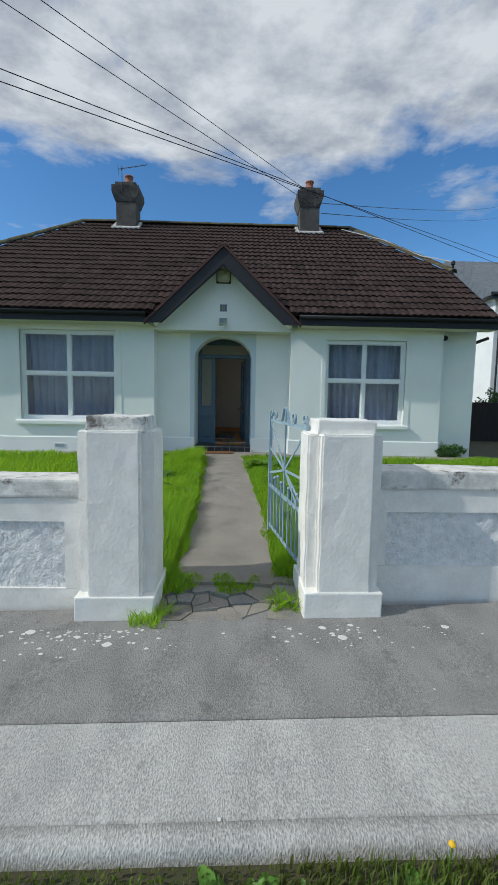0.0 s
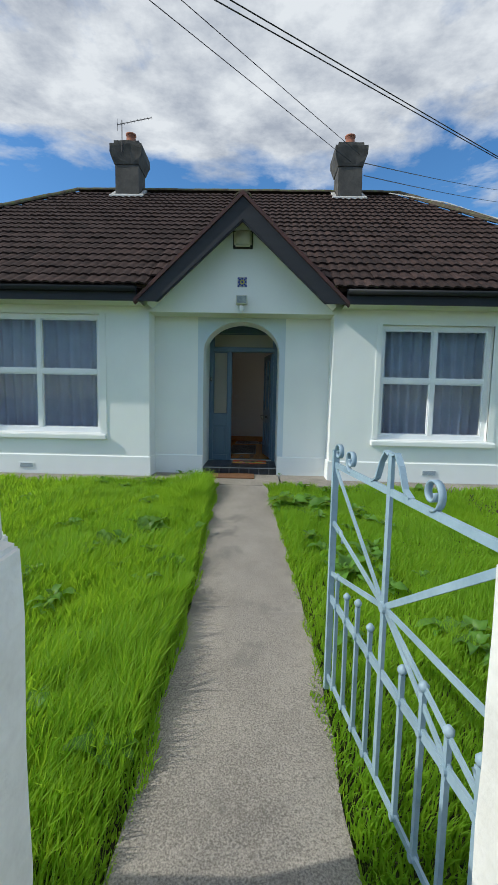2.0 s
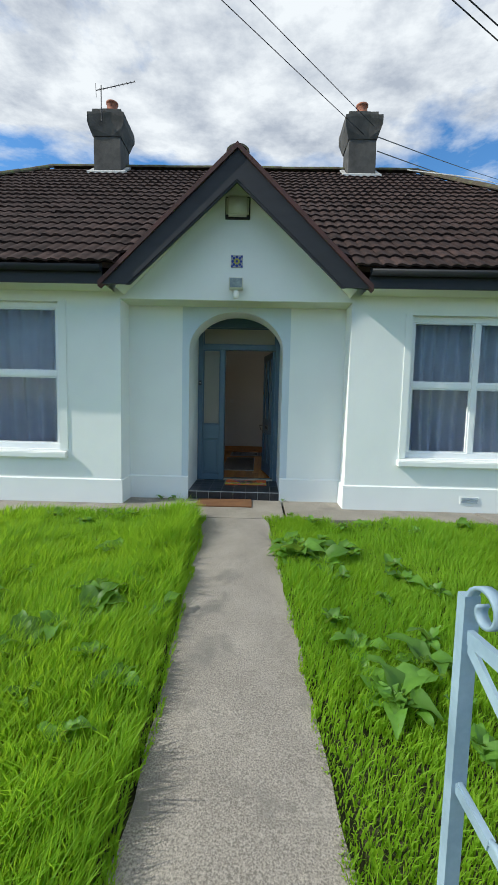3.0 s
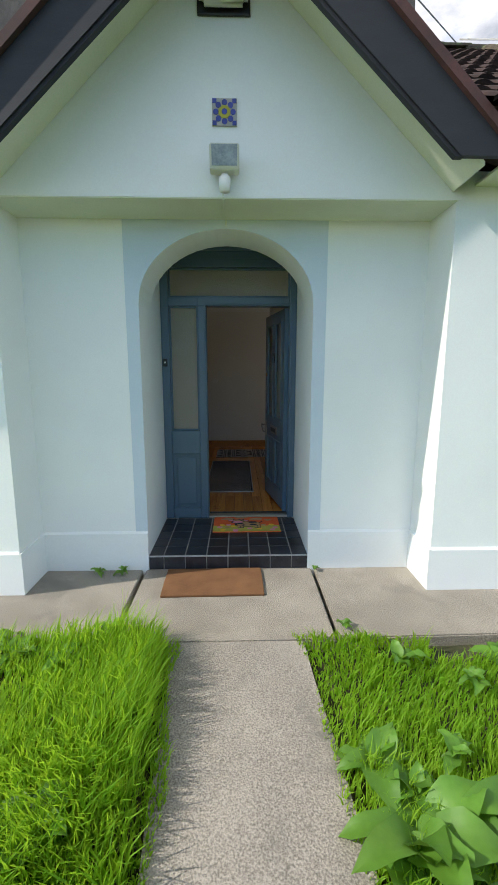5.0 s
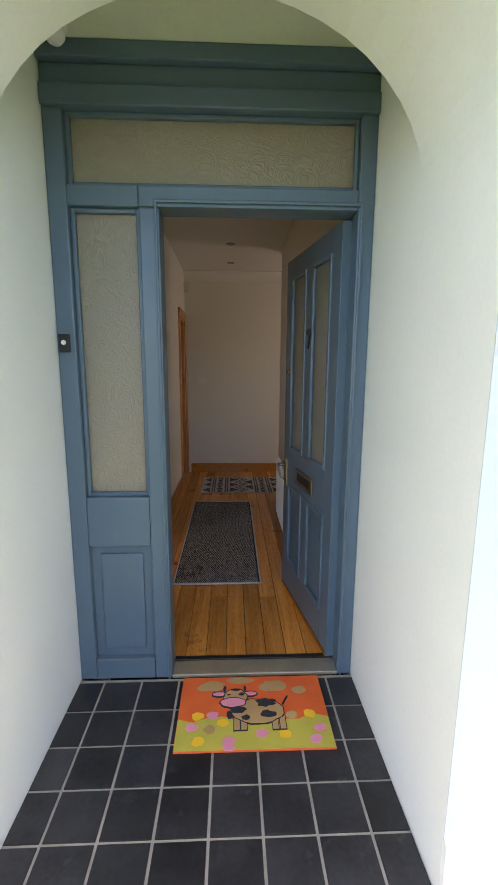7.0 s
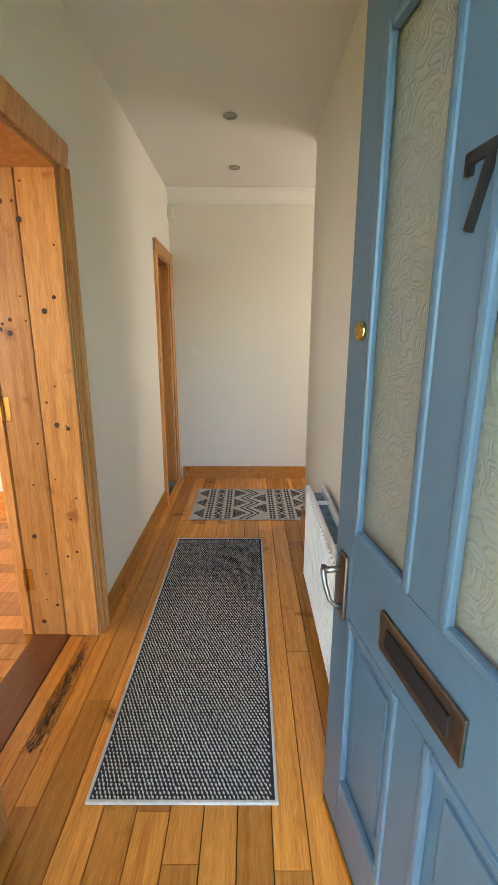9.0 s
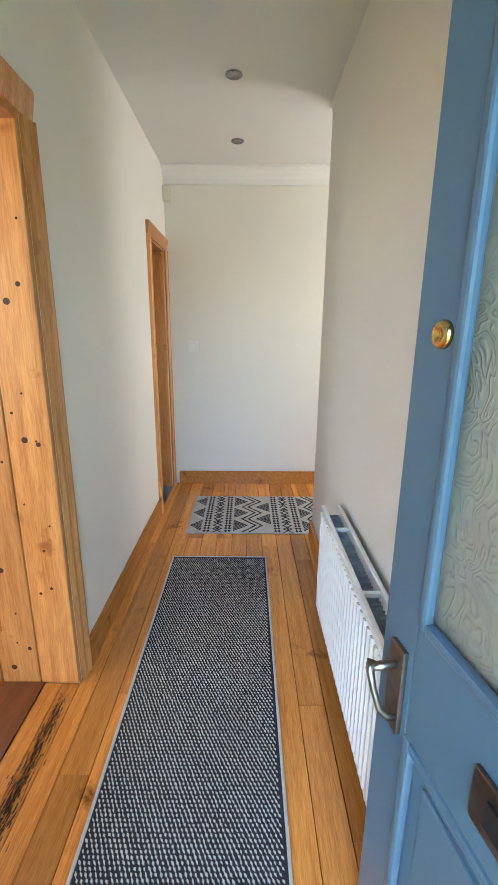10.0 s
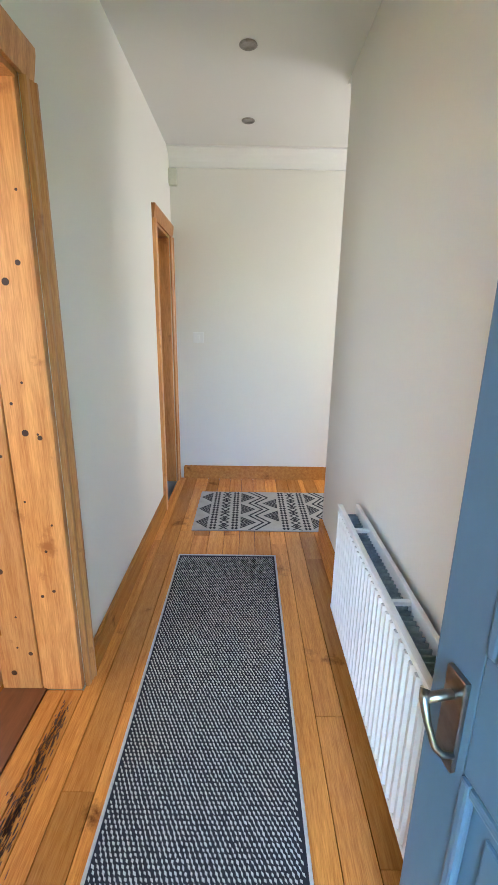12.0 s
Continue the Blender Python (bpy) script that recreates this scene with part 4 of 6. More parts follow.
tube(lev, [(W - 0.052, T / 2 + 0.05, 0.803), (W - 0.06, T / 2 + 0.056, 0.793), (W - 0.072, T / 2 + 0.054, 0.765), (W - 0.084, T / 2 + 0.046, 0.73), (W - 0.088, T / 2 + 0.034, 0.716), (W - 0.09, T / 2 + 0.016, 0.712)], 0.007, 10, [0.008, 0.0075, 0.006, 0.0055, 0.0055, 0.005])
part("lever", lev, "chrome", hp, "", True)
# the figure seven
sv = bmesh.new()
n7, z7 = mid - 0.022, 1.56
bar(sv, (n7 + 0.026, T / 2 + 0.004, z7), (n7 - 0.026, T / 2 + 0.004, z7), 0.014, 0.008)
bar(sv, (n7 - 0.021, T / 2 + 0.004, z7), (n7 + 0.012, T / 2 + 0.004, z7 - 0.088), 0.012, 0.008)
box(sv, n7 + 0.018, n7 + 0.029, T / 2, T / 2 + 0.008, z7 - 0.02, z7 + 0.006)
part("number_seven", sv, "black", DOOR, "black iron figure 7")
for z in (0.2, 0.95, 1.7):
    part("hinge", tube(bmesh.new(), [(0, -T / 2 - 0.006, z), (0, -T / 2 - 0.006, z + 0.09)], 0.007, 8), "brass", DOOR)
part("weather_strip", B(0.01, W - 0.01, T / 2, T / 2 + 0.006, 0.0, 0.02), "brass", DOOR)

# ---- mats at the door ----
cm = thing("coir_mat", "worn brown coir doormat lying before the step", "doormat", (-0.252, -1.145, -0.112), 1.0)
part("mat_body", rough_up(B(-0.36, 0.36, -0.2, 0.2, 0, 0.018, 0.006), 0.004, 14, 3), "coir", cm)
dm = thing("printed_doormat", "orange and green doormat printed with a cartoon cow".replace("cartoon ", ""), "doormat", (0.005, -0.265, 0.002))
part("backing", B(-0.305, 0.305, -0.19, 0.19, 0, 0.010, 0.003), "orange", dm)
def blob(cx, cy, rx, ry, z, n=20, wob=0.0, seed=0):
    rr = random.Random(seed)
    k = [1 + wob * rr.uniform(-1, 1) for _ in range(n)]
    poly = [(cx + rx * k[i] * math.cos(2 * math.pi * i / n), cy + ry * k[i] * math.sin(2 * math.pi * i / n)) for i in range(n)]
    return prism(bmesh.new(), poly, "z", 0.0095, z)


part("meadow", prism(bmesh.new(), [(-0.303, -0.188), (0.303, -0.188)] + [(0.303 - 0.0606 * i, -0.045 + 0.016 * math.sin(i * 1.9)) for i in range(11)], "z", 0.009, 0.0108), "olive", dm)
for i, (x, y, rx, ry) in enumerate(((-0.17, 0.135, 0.05, 0.03), (-0.21, 0.125, 0.03, 0.02), (-0.05, 0.165, 0.06, 0.018), (0.1, 0.13, 0.055, 0.032), (0.06, 0.12, 0.03, 0.02), (0.205, 0.10, 0.03, 0.022))):
    part("cloud", blob(x, y, rx, ry, 0.0113 + i * 0.0001, wob=0.12, seed=i), "tan", dm)
for i, (x, y, m) in enumerate(((-0.225, -0.03, "yellow"), (-0.165, -0.028, "pink"), (-0.245, -0.085, "pink"), (-0.175, -0.095, "tan"), (-0.12, -0.065, "yellow"), (-0.215, -0.15, "yellow"), (-0.1, -0.15, "pink"), (-0.1, -0.175, "pink"),
                               (0.03, -0.12, "pink"), (0.12, -0.125, "yellow"), (0.23, -0.03, "yellow"), (0.26, -0.10, "pink"), (0.235, -0.15, "pink"), (0.155, -0.035, "tan"))):
    part("flower", blob(x, y, 0.024, 0.02, 0.0119 + i * 0.0001, 14, 0.16, i), m, dm)


def inked(name, cx, cy, rx, ry, z, m, seed, edge=0.0045, wob=0.05, label=""):
    part("outline", blob(cx, cy, rx + edge, ry + edge, z - 0.0003, 24, wob, seed), "runner", dm)
    part(name, blob(cx, cy, rx, ry, z, 24, wob, seed), m, dm, label)


for x in (-0.078, -0.05, 0.075, 0.105):
    part("outline", B(x - 0.003, x + 0.025, -0.108, -0.04, 0.0095, 0.0134), "runner", dm)
    part("leg", B(x, x + 0.022, -0.103, -0.04, 0.0095, 0.0137), "tan", dm)
inked("cow_body", 0.02, -0.012, 0.107, 0.062, 0.0142, "tan", 3, label="tan cow body with dark patches")
for x, sx in ((-0.142, -1), (-0.008, 1)):
    inked("ear", x, 0.082, 0.028, 0.011, 0.0145, "pink", 5)
inked("cow_head", -0.072, 0.062, 0.048, 0.046, 0.0149, "tan", 2)
inked("muzzle", -0.082, 0.034, 0.052, 0.024, 0.0154, "pink", 1)
for i, (x, y, rx, ry) in enumerate(((-0.06, -0.005, 0.03, 0.018), (0.055, 0.03, 0.042, 0.022), (0.06, -0.03, 0.03, 0.018), (-0.03, -0.045, 0.018, 0.012), (-0.095, -0.03, 0.012, 0.02), (-0.045, 0.078, 0.012, 0.008), (-0.1, 0.076, 0.008, 0.003), (-0.07, 0.104, 0.024, 0.007), (-0.118, 0.112, 0.006, 0.016), (-0.03, 0.112, 0.006, 0.016))):
    part("patch", blob(x, y, rx, ry, 0.0158 + i * 0.0001, 16, 0.22, i), "runner", dm)
part("tail", bar(bmesh.new(), (0.125, 0.02, 0.0125), (0.15, 0.065, 0.0125), 0.007, 0.004, Vector((0, 0, 1))), "runner", dm)

# ---- hall ----
HX0, HX1, HY1, HZ, FL = -0.67, 0.425, 3.765, 2.555, 0.02
CORNER = 2.72
D1A, D1B, D2A, D2B = 0.68, 1.515, 3.15, 3.69
DH = 1.975
TW = 0.30


def hall_wall(name, boxes, label="smooth cream painted wall"):
    bm = bmesh.new()
    for q in boxes:
        box(bm, *q)
    return struct(name, bm, "wall", label, "wall")


hall_wall("wall_west", [(HX0 - TW, HX0, 0.101, D1A, -0.2, 2.9), (HX0 - TW, HX0, D1B, D2A, -0.2, 2.9), (HX0 - TW, HX0, D2B, HY1, -0.2, 2.9),
                        (HX0 - TW, HX0, D1A, D1B, DH, 2.9), (HX0 - TW, HX0, D2A, D2B, DH, 2.9)])
hall_wall("wall_east", [(HX1, HX1 + 0.15, 0.101, CORNER, -0.2, 2.9)])
hall_wall("wall_north", [(-3.6, 2.4, HY1, HY1 + 0.2, -0.2, 2.9)])
hall_wall("wall_passage_south", [(HX1 + 0.15, 2.4, CORNER - 0.15, CORNER, -0.2, 2.9)])
hall_wall("wall_passage_end", [(2.2, 2.4, CORNER, HY1, -0.2, 2.9)])
hall_wall("wall_front_inside", [(OX0 - 0.3, OX0, 0.101, 0.115, -0.2, 2.9), (OX1, HX1 + 0.15, 0.101, 0.115, -0.2, 2.9), (OX0, OX1, 0.061, 0.1, 2.53, 2.9)])
struct("ceiling", B(HX0 - 0.01, 2.4, 0.0605, HY1 + 0.01, HZ, HZ + 0.12), "ceil", "smooth white painted ceiling", "ceiling")
# left room
RXW = -4.6
hall_wall("wall_room_north", [(RXW, HX0 - TW, 3.0, 3.15, -0.2, 2.9)])
hall_wall("wall_room_west", [(RXW - 0.2, RXW, -0.97, 3.15, -0.2, 2.9)])
hall_wall("wall_room_south", [(RXW, WL[0] - 0.1, -0.965, -0.90, -0.2, 2.9), (WL[1] + 0.1, XL - 0.25, -0.965, -0.90, -0.2, 2.9), (WL[0] - 0.1, WL[1] + 0.1, -0.965, -0.90, 2.45, 2.9), (WL[0] - 0.1, WL[1] + 0.1, -0.965, -0.90, -0.2, 0.5)])
hall_wall("wall_room_east", [(XL - 0.24, XL - 0.20, -0.9, 0.3, -0.2, 2.9), (XL - 0.24, HX0 - TW, 0.3, 0.34, -0.2, 2.9)])
struct("ceiling_room", B(RXW, HX0 - TW, -0.97, 3.1, HZ, HZ + 0.1), "ceil", "smooth white painted ceiling", "ceiling")
# right room, closed and dim behind its curtains
hall_wall("wall_room_right", [(XR + 0.3, 5.0, 2.4, 2.56, -0.2, 2.9), (4.98, 5.04, -0.9, 2.4, -0.2, 2.9)])
struct("ceiling_room_right", B(XR + 0.25, 5.04, -0.965, 2.56, 2.56, 2.62), "ceil", "smooth white painted ceiling", "ceiling")
struct("floor_room_right", B(XR + 0.25, 5.04, -0.965, 2.56, -0.05, 0.0), "darkpine", "bare brown boards", "floor")

# cornice on the end wall and round the corner
def cornice(name, pts, axis, a, b):
    return tagged(part(name, prism(bmesh.new(), pts, axis, a, b), "white"), "white coved plaster cornice", "cornice", "", "structure")


cv = [(0, 0), (-0.10, 0), (-0.10, -0.012)] + [(-0.10 + 0.088 * math.sin(t), -0.012 - 0.09 * (1 - math.cos(t))) for t in [math.pi / 2 * i / 6 for i in range(1, 7)]] + [(-0.012, -0.115), (0, -0.115)]
cornice("trim_north", [(HY1 + u, HZ + v) for u, v in cv], "x", HX0 + 0.001, 2.2)
cornice("trim_passage", [(CORNER - u, HZ + v) for u, v in cv], "x", HX1 + 0.002, 2.2)

# skirtings
def skirt(name, x0, x1, y0, y1, h=0.125):
    bm = B(x0, x1, y0, y1, FL, FL + h)
    bmesh.ops.bevel(bm, geom=[e for e in bm.edges if all(v.co.z > FL + 0.05 for v in e.verts)], offset=0.008, segments=2, affect="EDGES")
    return tagged(part(name, bm, "pine"), "varnished pine skirting board", "skirting", "", "structure")


skirt("baseboard_west", HX0, HX0 + 0.02, D1B + 0.052, D2A - 0.077)
skirt("baseboard_west_near", HX0, HX0 + 0.02, 0.12, D1A - 0.095)
skirt("baseboard_north", HX0 + 0.05, 2.2, HY1 - 0.02, HY1, 0.118)
skirt("baseboard_east", HX1 - 0.02, HX1, 0.12, CORNER)
skirt("baseboard_room", RXW, HX0 - TW - 0.3, 2.98, 3.0, 0.14)


# door linings and architraves
def doorway(name, ya, yb, label, boards):
    d = thing(name, label, "door frame", kind="structure")
    for y0, y1 in ((ya - 0.001, ya + 0.028), (yb - 0.028, yb + 0.001)):
        for i in range(boards):
            a = HX0 - TW + TW * i / boards
            b = HX0 - TW + TW * (i + 1) / boards - 0.005
            part("lining_board", B(a, b, y0, y1, FL, DH, 0.004), "pineup", d)
    part("head_lining", B(HX0 - TW, HX0, ya + 0.028, yb - 0.028, DH - 0.028, DH), "pineup", d)
    for y0, y1, s in ((ya - 0.075, ya + 0.010, 1), (yb - 0.010, yb + 0.050, -1)):
        o, w = (y0, 1) if s > 0 else (y1, -1)
        wd = y1 - y0
        prof = [(HX0, o), (HX0 + 0.020, o), (HX0 + 0.024, o + w * 0.06 * wd), (HX0 + 0.024, o + w * 0.22 * wd), (HX0 + 0.017, o + w * 0.30 * wd), (HX0 + 0.021, o + w * 0.42 * wd), (HX0 + 0.014, o + w * 0.55 * wd), (HX0 + 0.018, o + w * 0.68 * wd), (HX0 + 0.017, o + w * 0.9 * wd), (HX0 + 0.010, o + w * wd), (HX0, o + w * wd)]
        part("architrave", prism(bmesh.new(), prof, "z", FL, DH - 0.0125), "pineup", d)
    prof = [(HX0, DH - 0.012), (HX0 + 0.012, DH - 0.012), (HX0 + 0.018, DH + 0.02), (HX0 + 0.024, DH + 0.055), (HX0 + 0.024, DH + 0.070), (HX0, DH + 0.070)]
    bm = bmesh.new()
    y0, y1 = ya - 0.075, yb + 0.050
    lo = [bm.verts.new((u, y0, v)) for u, v in prof]
    hi = [bm.verts.new((u, y1, v)) for u, v in prof]
    for i in range(len(prof)):
        bm.faces.new((lo[i], lo[(i + 1) % len(prof)], hi[(i + 1) % len(prof)], hi[i]))
    bm.faces.new(lo[::-1]); bm.faces.new(hi)
    part("architrave", bm, "pineup", d)
    return d


d2 = doorway("door_2", D1A, D1B, "stripped knotty pine door lining, open to a room", 2)
d3 = doorway("door_3", D2A, D2B, "stripped pine door lining at the hall end", 2)
rk = random.Random(9)
for i in range(34):
    z = 0.08 + 1.85 * rk.random()
    xx = HX0 - TW + 0.03 + (TW - 0.06) * rk.random()
    r = rk.choice((0.004, 0.005, 0.006, 0.008, 0.011))
    part("knot", lathe(bmesh.new(), [(r, -0.0006), (r, 0.0006)], (xx, D1B - 0.028, z), 10, "y"), "knot", d2)
for i in range(4):
    z = 0.4 + 0.45 * i
    part("knot", lathe(bmesh.new(), [(0.007, -0.0006), (0.007, 0.0006)], (HX0 - 0.1 - 0.03 * (i % 2), D2B - 0.028, z), 10, "y"), "knot", d3)
for z in (0.26, 1.03, 1.72):
    hg = bmesh.new()
    box(hg, HX0 - TW - 0.004, HX0 - TW + 0.026, D1B - 0.0305, D1B - 0.0275, z, z + 0.1)
    tube(hg, [(HX0 - TW - 0.006, D1B - 0.034, z), (HX0 - TW - 0.006, D1B - 0.034, z + 0.1)], 0.007, 8)
    part("hinge", hg, "brass", d2, "brass butt hinge")
part("sill_board", B(HX0 - TW, HX0 - 0.138, D1A, D1B, FL - 0.012, FL + 0.006), "darkpine", d2, "dark brown threshold board")
# room door, folded back against the room's wall
rd = thing("room_door", "stripped pine door folded back against the wall", "door")
part("leaf", B(HX0 - TW - 0.052, HX0 - TW - 0.010, D1B - 0.03, D1B + 0.74, FL + 0.008, DH - 0.03, 0.003), "pineup", rd)
part("handle", lathe(bmesh.new(), [(0.02, 0), (0.012, 0.01), (0.026, 0.04), (0.01, 0.055)], (HX0 - TW - 0.11, D1B + 0.68, 1.0), 14), "brass", rd)
rd3 = thing("hall_end_door", "closed brown pine door within its lining", "door")
part("leaf", B(HX0 - TW + 0.002, HX0 - TW + 0.042, D2A + 0.03, D2B - 0.03, FL + 0.006, DH - 0.03, 0.003), "darkpine", rd3)
# cable end on the room floor
cb = thing("cable", "thin white cable with a plug lying on the boards", "cable")
part("flex", tube(bmesh.new(), [(-3.2, 2.6, 0.03), (-2.6, 2.75, 0.03), (-2.25, 2.6, 0.03), (-2.1, 2.3, 0.032)], 0.004, 6), "white", cb)
part("plug", B(-2.15, -2.08, 2.24, 2.31, 0.022, 0.05, 0.008), "white", cb)

# radiator
rad = thing("radiator", "white double-panel radiator with ribbed front", "radiator")
RY0, RY1, RZ0, RZ1 = 0.86, 1.84, 0.135, 0.635
n = 27
poly = []
for i in range(n):
    y = RY0 + 0.02 + (RY1 - RY0 - 0.04) * i / n
    s = (RY1 - RY0 - 0.04) / n
    poly += [(0.3245, y), (0.307, y + s * 0.22), (0.307, y + s * 0.55), (0.3245, y + s * 0.77)]
poly = [(0.3245, RY0)] + poly + [(0.3245, RY1), (0.330, RY1), (0.330, RY0)]
part("front_panel", prism(bmesh.new(), poly, "z", RZ0 + 0.02, RZ1 - 0.02), "white", rad)
part("top_edge", B(0.312, 0.332, RY0, RY1, RZ1 - 0.0199, RZ1, 0.005), "white", rad)
part("bottom_edge", B(0.312, 0.332, RY0, RY1, RZ0, RZ0 + 0.0199, 0.005), "white", rad)
part("back_panel", B(0.386, 0.402, RY0, RY1, RZ0, RZ1, 0.005), "white", rad)
fin = bmesh.new()
for i in range(46):
    y = RY0 + 0.03 + (RY1 - RY0 - 0.06) * i / 45
    box(fin, 0.3325, 0.3855, y, y + 0.004, RZ0 + 0.03, RZ1 - 0.035)
part("convector", fin, "dust", rad, "dusty grey convector fins")["kind"] = "stuff"
for y in (1.2, 1.62):
    part("strap", B(0.3325, 0.3855, y, y + 0.016, RZ1 - 0.02, RZ1 - 0.008), "white", rad)
part("bracket", B(0.402, 0.4249, 1.0, 1.03, 0.2, 0.55), "white", rad)
part("bracket", B(0.402, 0.4249, 1.65, 1.68, 0.2, 0.55), "white", rad)
part("valve_pipe", tube(bmesh.new(), [(0.36, 1.88, FL), (0.36, 1.88, 0.16), (0.36, 1.84, 0.17)], 0.008, 8), "white", rad)

# switch, sensor, lights
sw = thing("light_switch", "white plastic light switch on the end wall", "switch", (-0.475, HY1, 1.23))
part("plate", B(-0.043, 0.043, -0.009, 0, -0.043, 0.043, 0.004), "white", sw)
part("rocker", B(-0.012, 0.012, -0.014, -0.008, -0.02, 0.02, 0.003), "white", sw)
se = thing("wall_sensor", "small aged white sensor box in the wall corner", "sensor", (HX0 + 0.03, HY1 - 0.03, 2.37))
part("body", B(-0.03, 0.03, -0.03, 0.03, -0.055, 0.055, 0.01), "alarm", se)
for y in (1.55, 2.52, 3.27):
    dl = thing("downlight", "recessed brushed-metal ceiling downlight, unlit", "downlight", (-0.09, y, HZ), group="hall downlights")
    part("bezel", lathe(bmesh.new(), [(0.026, 0.0), (0.040, 0.0), (0.042, -0.004), (0.036, -0.008), (0.027, -0.006)], (0, 0, 0), 24), "chrome", dl, "", True)
    part("bulb", lathe(bmesh.new(), [(0.0245, -0.0005), (0.022, -0.003), (0.012, -0.004)], (0, 0, 0), 18), "dust", dl, "", True)

# ---- rugs ----
def weave(name, label, x0, x1, y0, y1):
    r = thing(name, label, "runner")
    part("base", B(x0, x1, y0, y1, FL + 0.002, FL + 0.009, 0.002), "runner", r)
    for q in ((x0 - 0.004, x0 + 0.006, y0, y1), (x1 - 0.006, x1 + 0.004, y0, y1), (x0 - 0.004, x1 + 0.004, y0 - 0.004, y0 + 0.006), (x0 - 0.004, x1 + 0.004, y1 - 0.006, y1 + 0.004)):
        part("binding", B(*q, FL + 0.0015, FL + 0.0125, 0.003), "fleck", r, "pale bound edge")
    vs, fs = [], []
    sx, sy = 0.0128, 0.0126
    nx, ny = int((x1 - x0 - 0.02) / sx), int((y1 - y0 - 0.02) / sy)
    rr = random.Random(3)
    for j in range(ny):
        for i in range(nx):
            cx, cy = x0 + 0.014 + sx * (i + 0.5 * (j % 2)) + rr.gauss(0, 0.0006), y0 + 0.014 + sy * j + rr.gauss(0, 0.0006)
            if cx > x1 - 0.012: continue
            L, wd, t = 0.0076 * rr.uniform(.75, 1.15), 0.0034 * rr.uniform(.8, 1.2), 2.1 + rr.uniform(-.2, .2)
            ux, uy = math.cos(t), math.sin(t)
            k = len(vs)
            z = FL + 0.0094
            vs += [(cx - ux * L, cy - uy * L, z), (cx + uy * wd, cy - ux * wd, z + 0.001), (cx + ux * L, cy + uy * L, z), (cx - uy * wd, cy + ux * wd, z + 0.001)]
            fs.append((k, k + 1, k + 2, k + 3))
    me = bpy.data.meshes.new("pale_weave")
    me.from_pydata(vs, [], fs)
    me.materials.append(M["fleck"])
    o = new("pale_weave", me); o.parent = r; o["kind"] = "stuff"
    return r


weave("hall_runner", "black and white flatweave runner on pine boards", -0.46, 0.105, 0.752, 2.445)

gm = thing("patterned_mat", "cream mat with black geometric bands and zigzags", "mat")
MX0, MX1, MY0, MY1 = -0.43, 0.62, 2.76, 3.425
part("base", B(MX0, MX1, MY0, MY1, FL + 0.002, FL + 0.009, 0.003), "matpale", gm)
zt = FL + 0.0104


def ink(poly, name="motif"):
    part(name, prism(bmesh.new(), poly, "z", FL + 0.0085, zt), "runner", gm)


# bands run across the short side: zigzags, diamonds and triangles in turn
def dia(cx, cy, w, h): return [(cx - w, cy), (cx, cy - h), (cx + w, cy), (cx, cy + h)]


def nested(x0, x1, y0, y1, tip, turned=False):
    """A triangle of parallel rules whose point lies at tip."""
    base = x1 if turned else x0
    c = (y0 + y1) / 2
    for q in range(4):
        a, b = 1 - q * 0.24, 1 - q * 0.24 - 0.15
        w = (y1 - y0) / 2
        t0 = base + (tip - base) * a
        t1 = base + (tip - base) * max(b, 0.02)
        for sg in (-1, 1):
            ink([(base, c + sg * w * a), (t0, c), (t1, c), (base, c + sg * w * max(b, 0.02))])


def zigzag(x0, x1, rows, phase, w):
    h = (MY1 - MY0 - 0.02) / rows
    for k in range(rows):
        ya, yb = MY0 + 0.01 + h * k, MY0 + 0.01 + h * (k + 1)
        a, b = (x0, x1) if (k + phase) % 2 == 0 else (x1, x0)
        ink([(a - w, ya), (a + w, ya), (b + w, yb), (b - w, yb)])


rows = 6
h = (MY1 - MY0 - 0.02) / rows
x = MX0 + 0.006
for band, wd in (("half", 0.10), ("star", 0.062), ("lattice", 0.085), ("star", 0.062), ("peaks", 0.285), ("star", 0.062), ("lattice", 0.085), ("star", 0.062), ("peaks", 0.24)):
    if band == "star":
        n_ = 16
        hs_ = (MY1 - MY0 - 0.02) / n_
        for k in range(n_):
            c = MY0 + 0.01 + hs_ * (k + 0.5)
            for u in (0.3, 0.7):
                ink(dia(x + wd * u, c, wd * 0.19, hs_ * 0.46))
    elif band == "lattice":
        zigzag(x + 0.012, x + wd - 0.012, rows * 2, 0, 0.0065)
        zigzag(x + 0.012, x + wd - 0.012, rows * 2, 1, 0.0065)
        for k in range(rows):
            ink(dia(x + wd / 2, MY0 + 0.01 + h * (k + 0.5), 0.013, h * 0.16))
    else:
        x1 = min(x + wd, MX1 - 0.006)
        for k in range(rows // 2):
            y0 = MY0 + 0.01 + 2 * h * k
            if band == "peaks":
                nested(x + 0.008, x1, y0 + 0.02, y0 + 2 * h - 0.02, x + wd * 0.40)
            else:
                nested(x, x + wd - 0.008, y0 + 0.02, y0 + 2 * h - 0.02, x + wd * 0.1, True)
            if band == "peaks" and x1 - x > 0.26:
                for y2 in (y0 - h, ):
                    if y2 > MY0: nested(x, x1 - 0.008, y2 + 0.02, y2 + 2 * h - 0.02, x + wd * 0.60, True)
        if band == "peaks":
            zigzag(x + wd * 0.24, x + wd * 0.58, rows, 0, 0.008)
            zigzag(x + wd * 0.40, min(x + wd * 0.74, x1), rows, 0, 0.008)
    x += wd

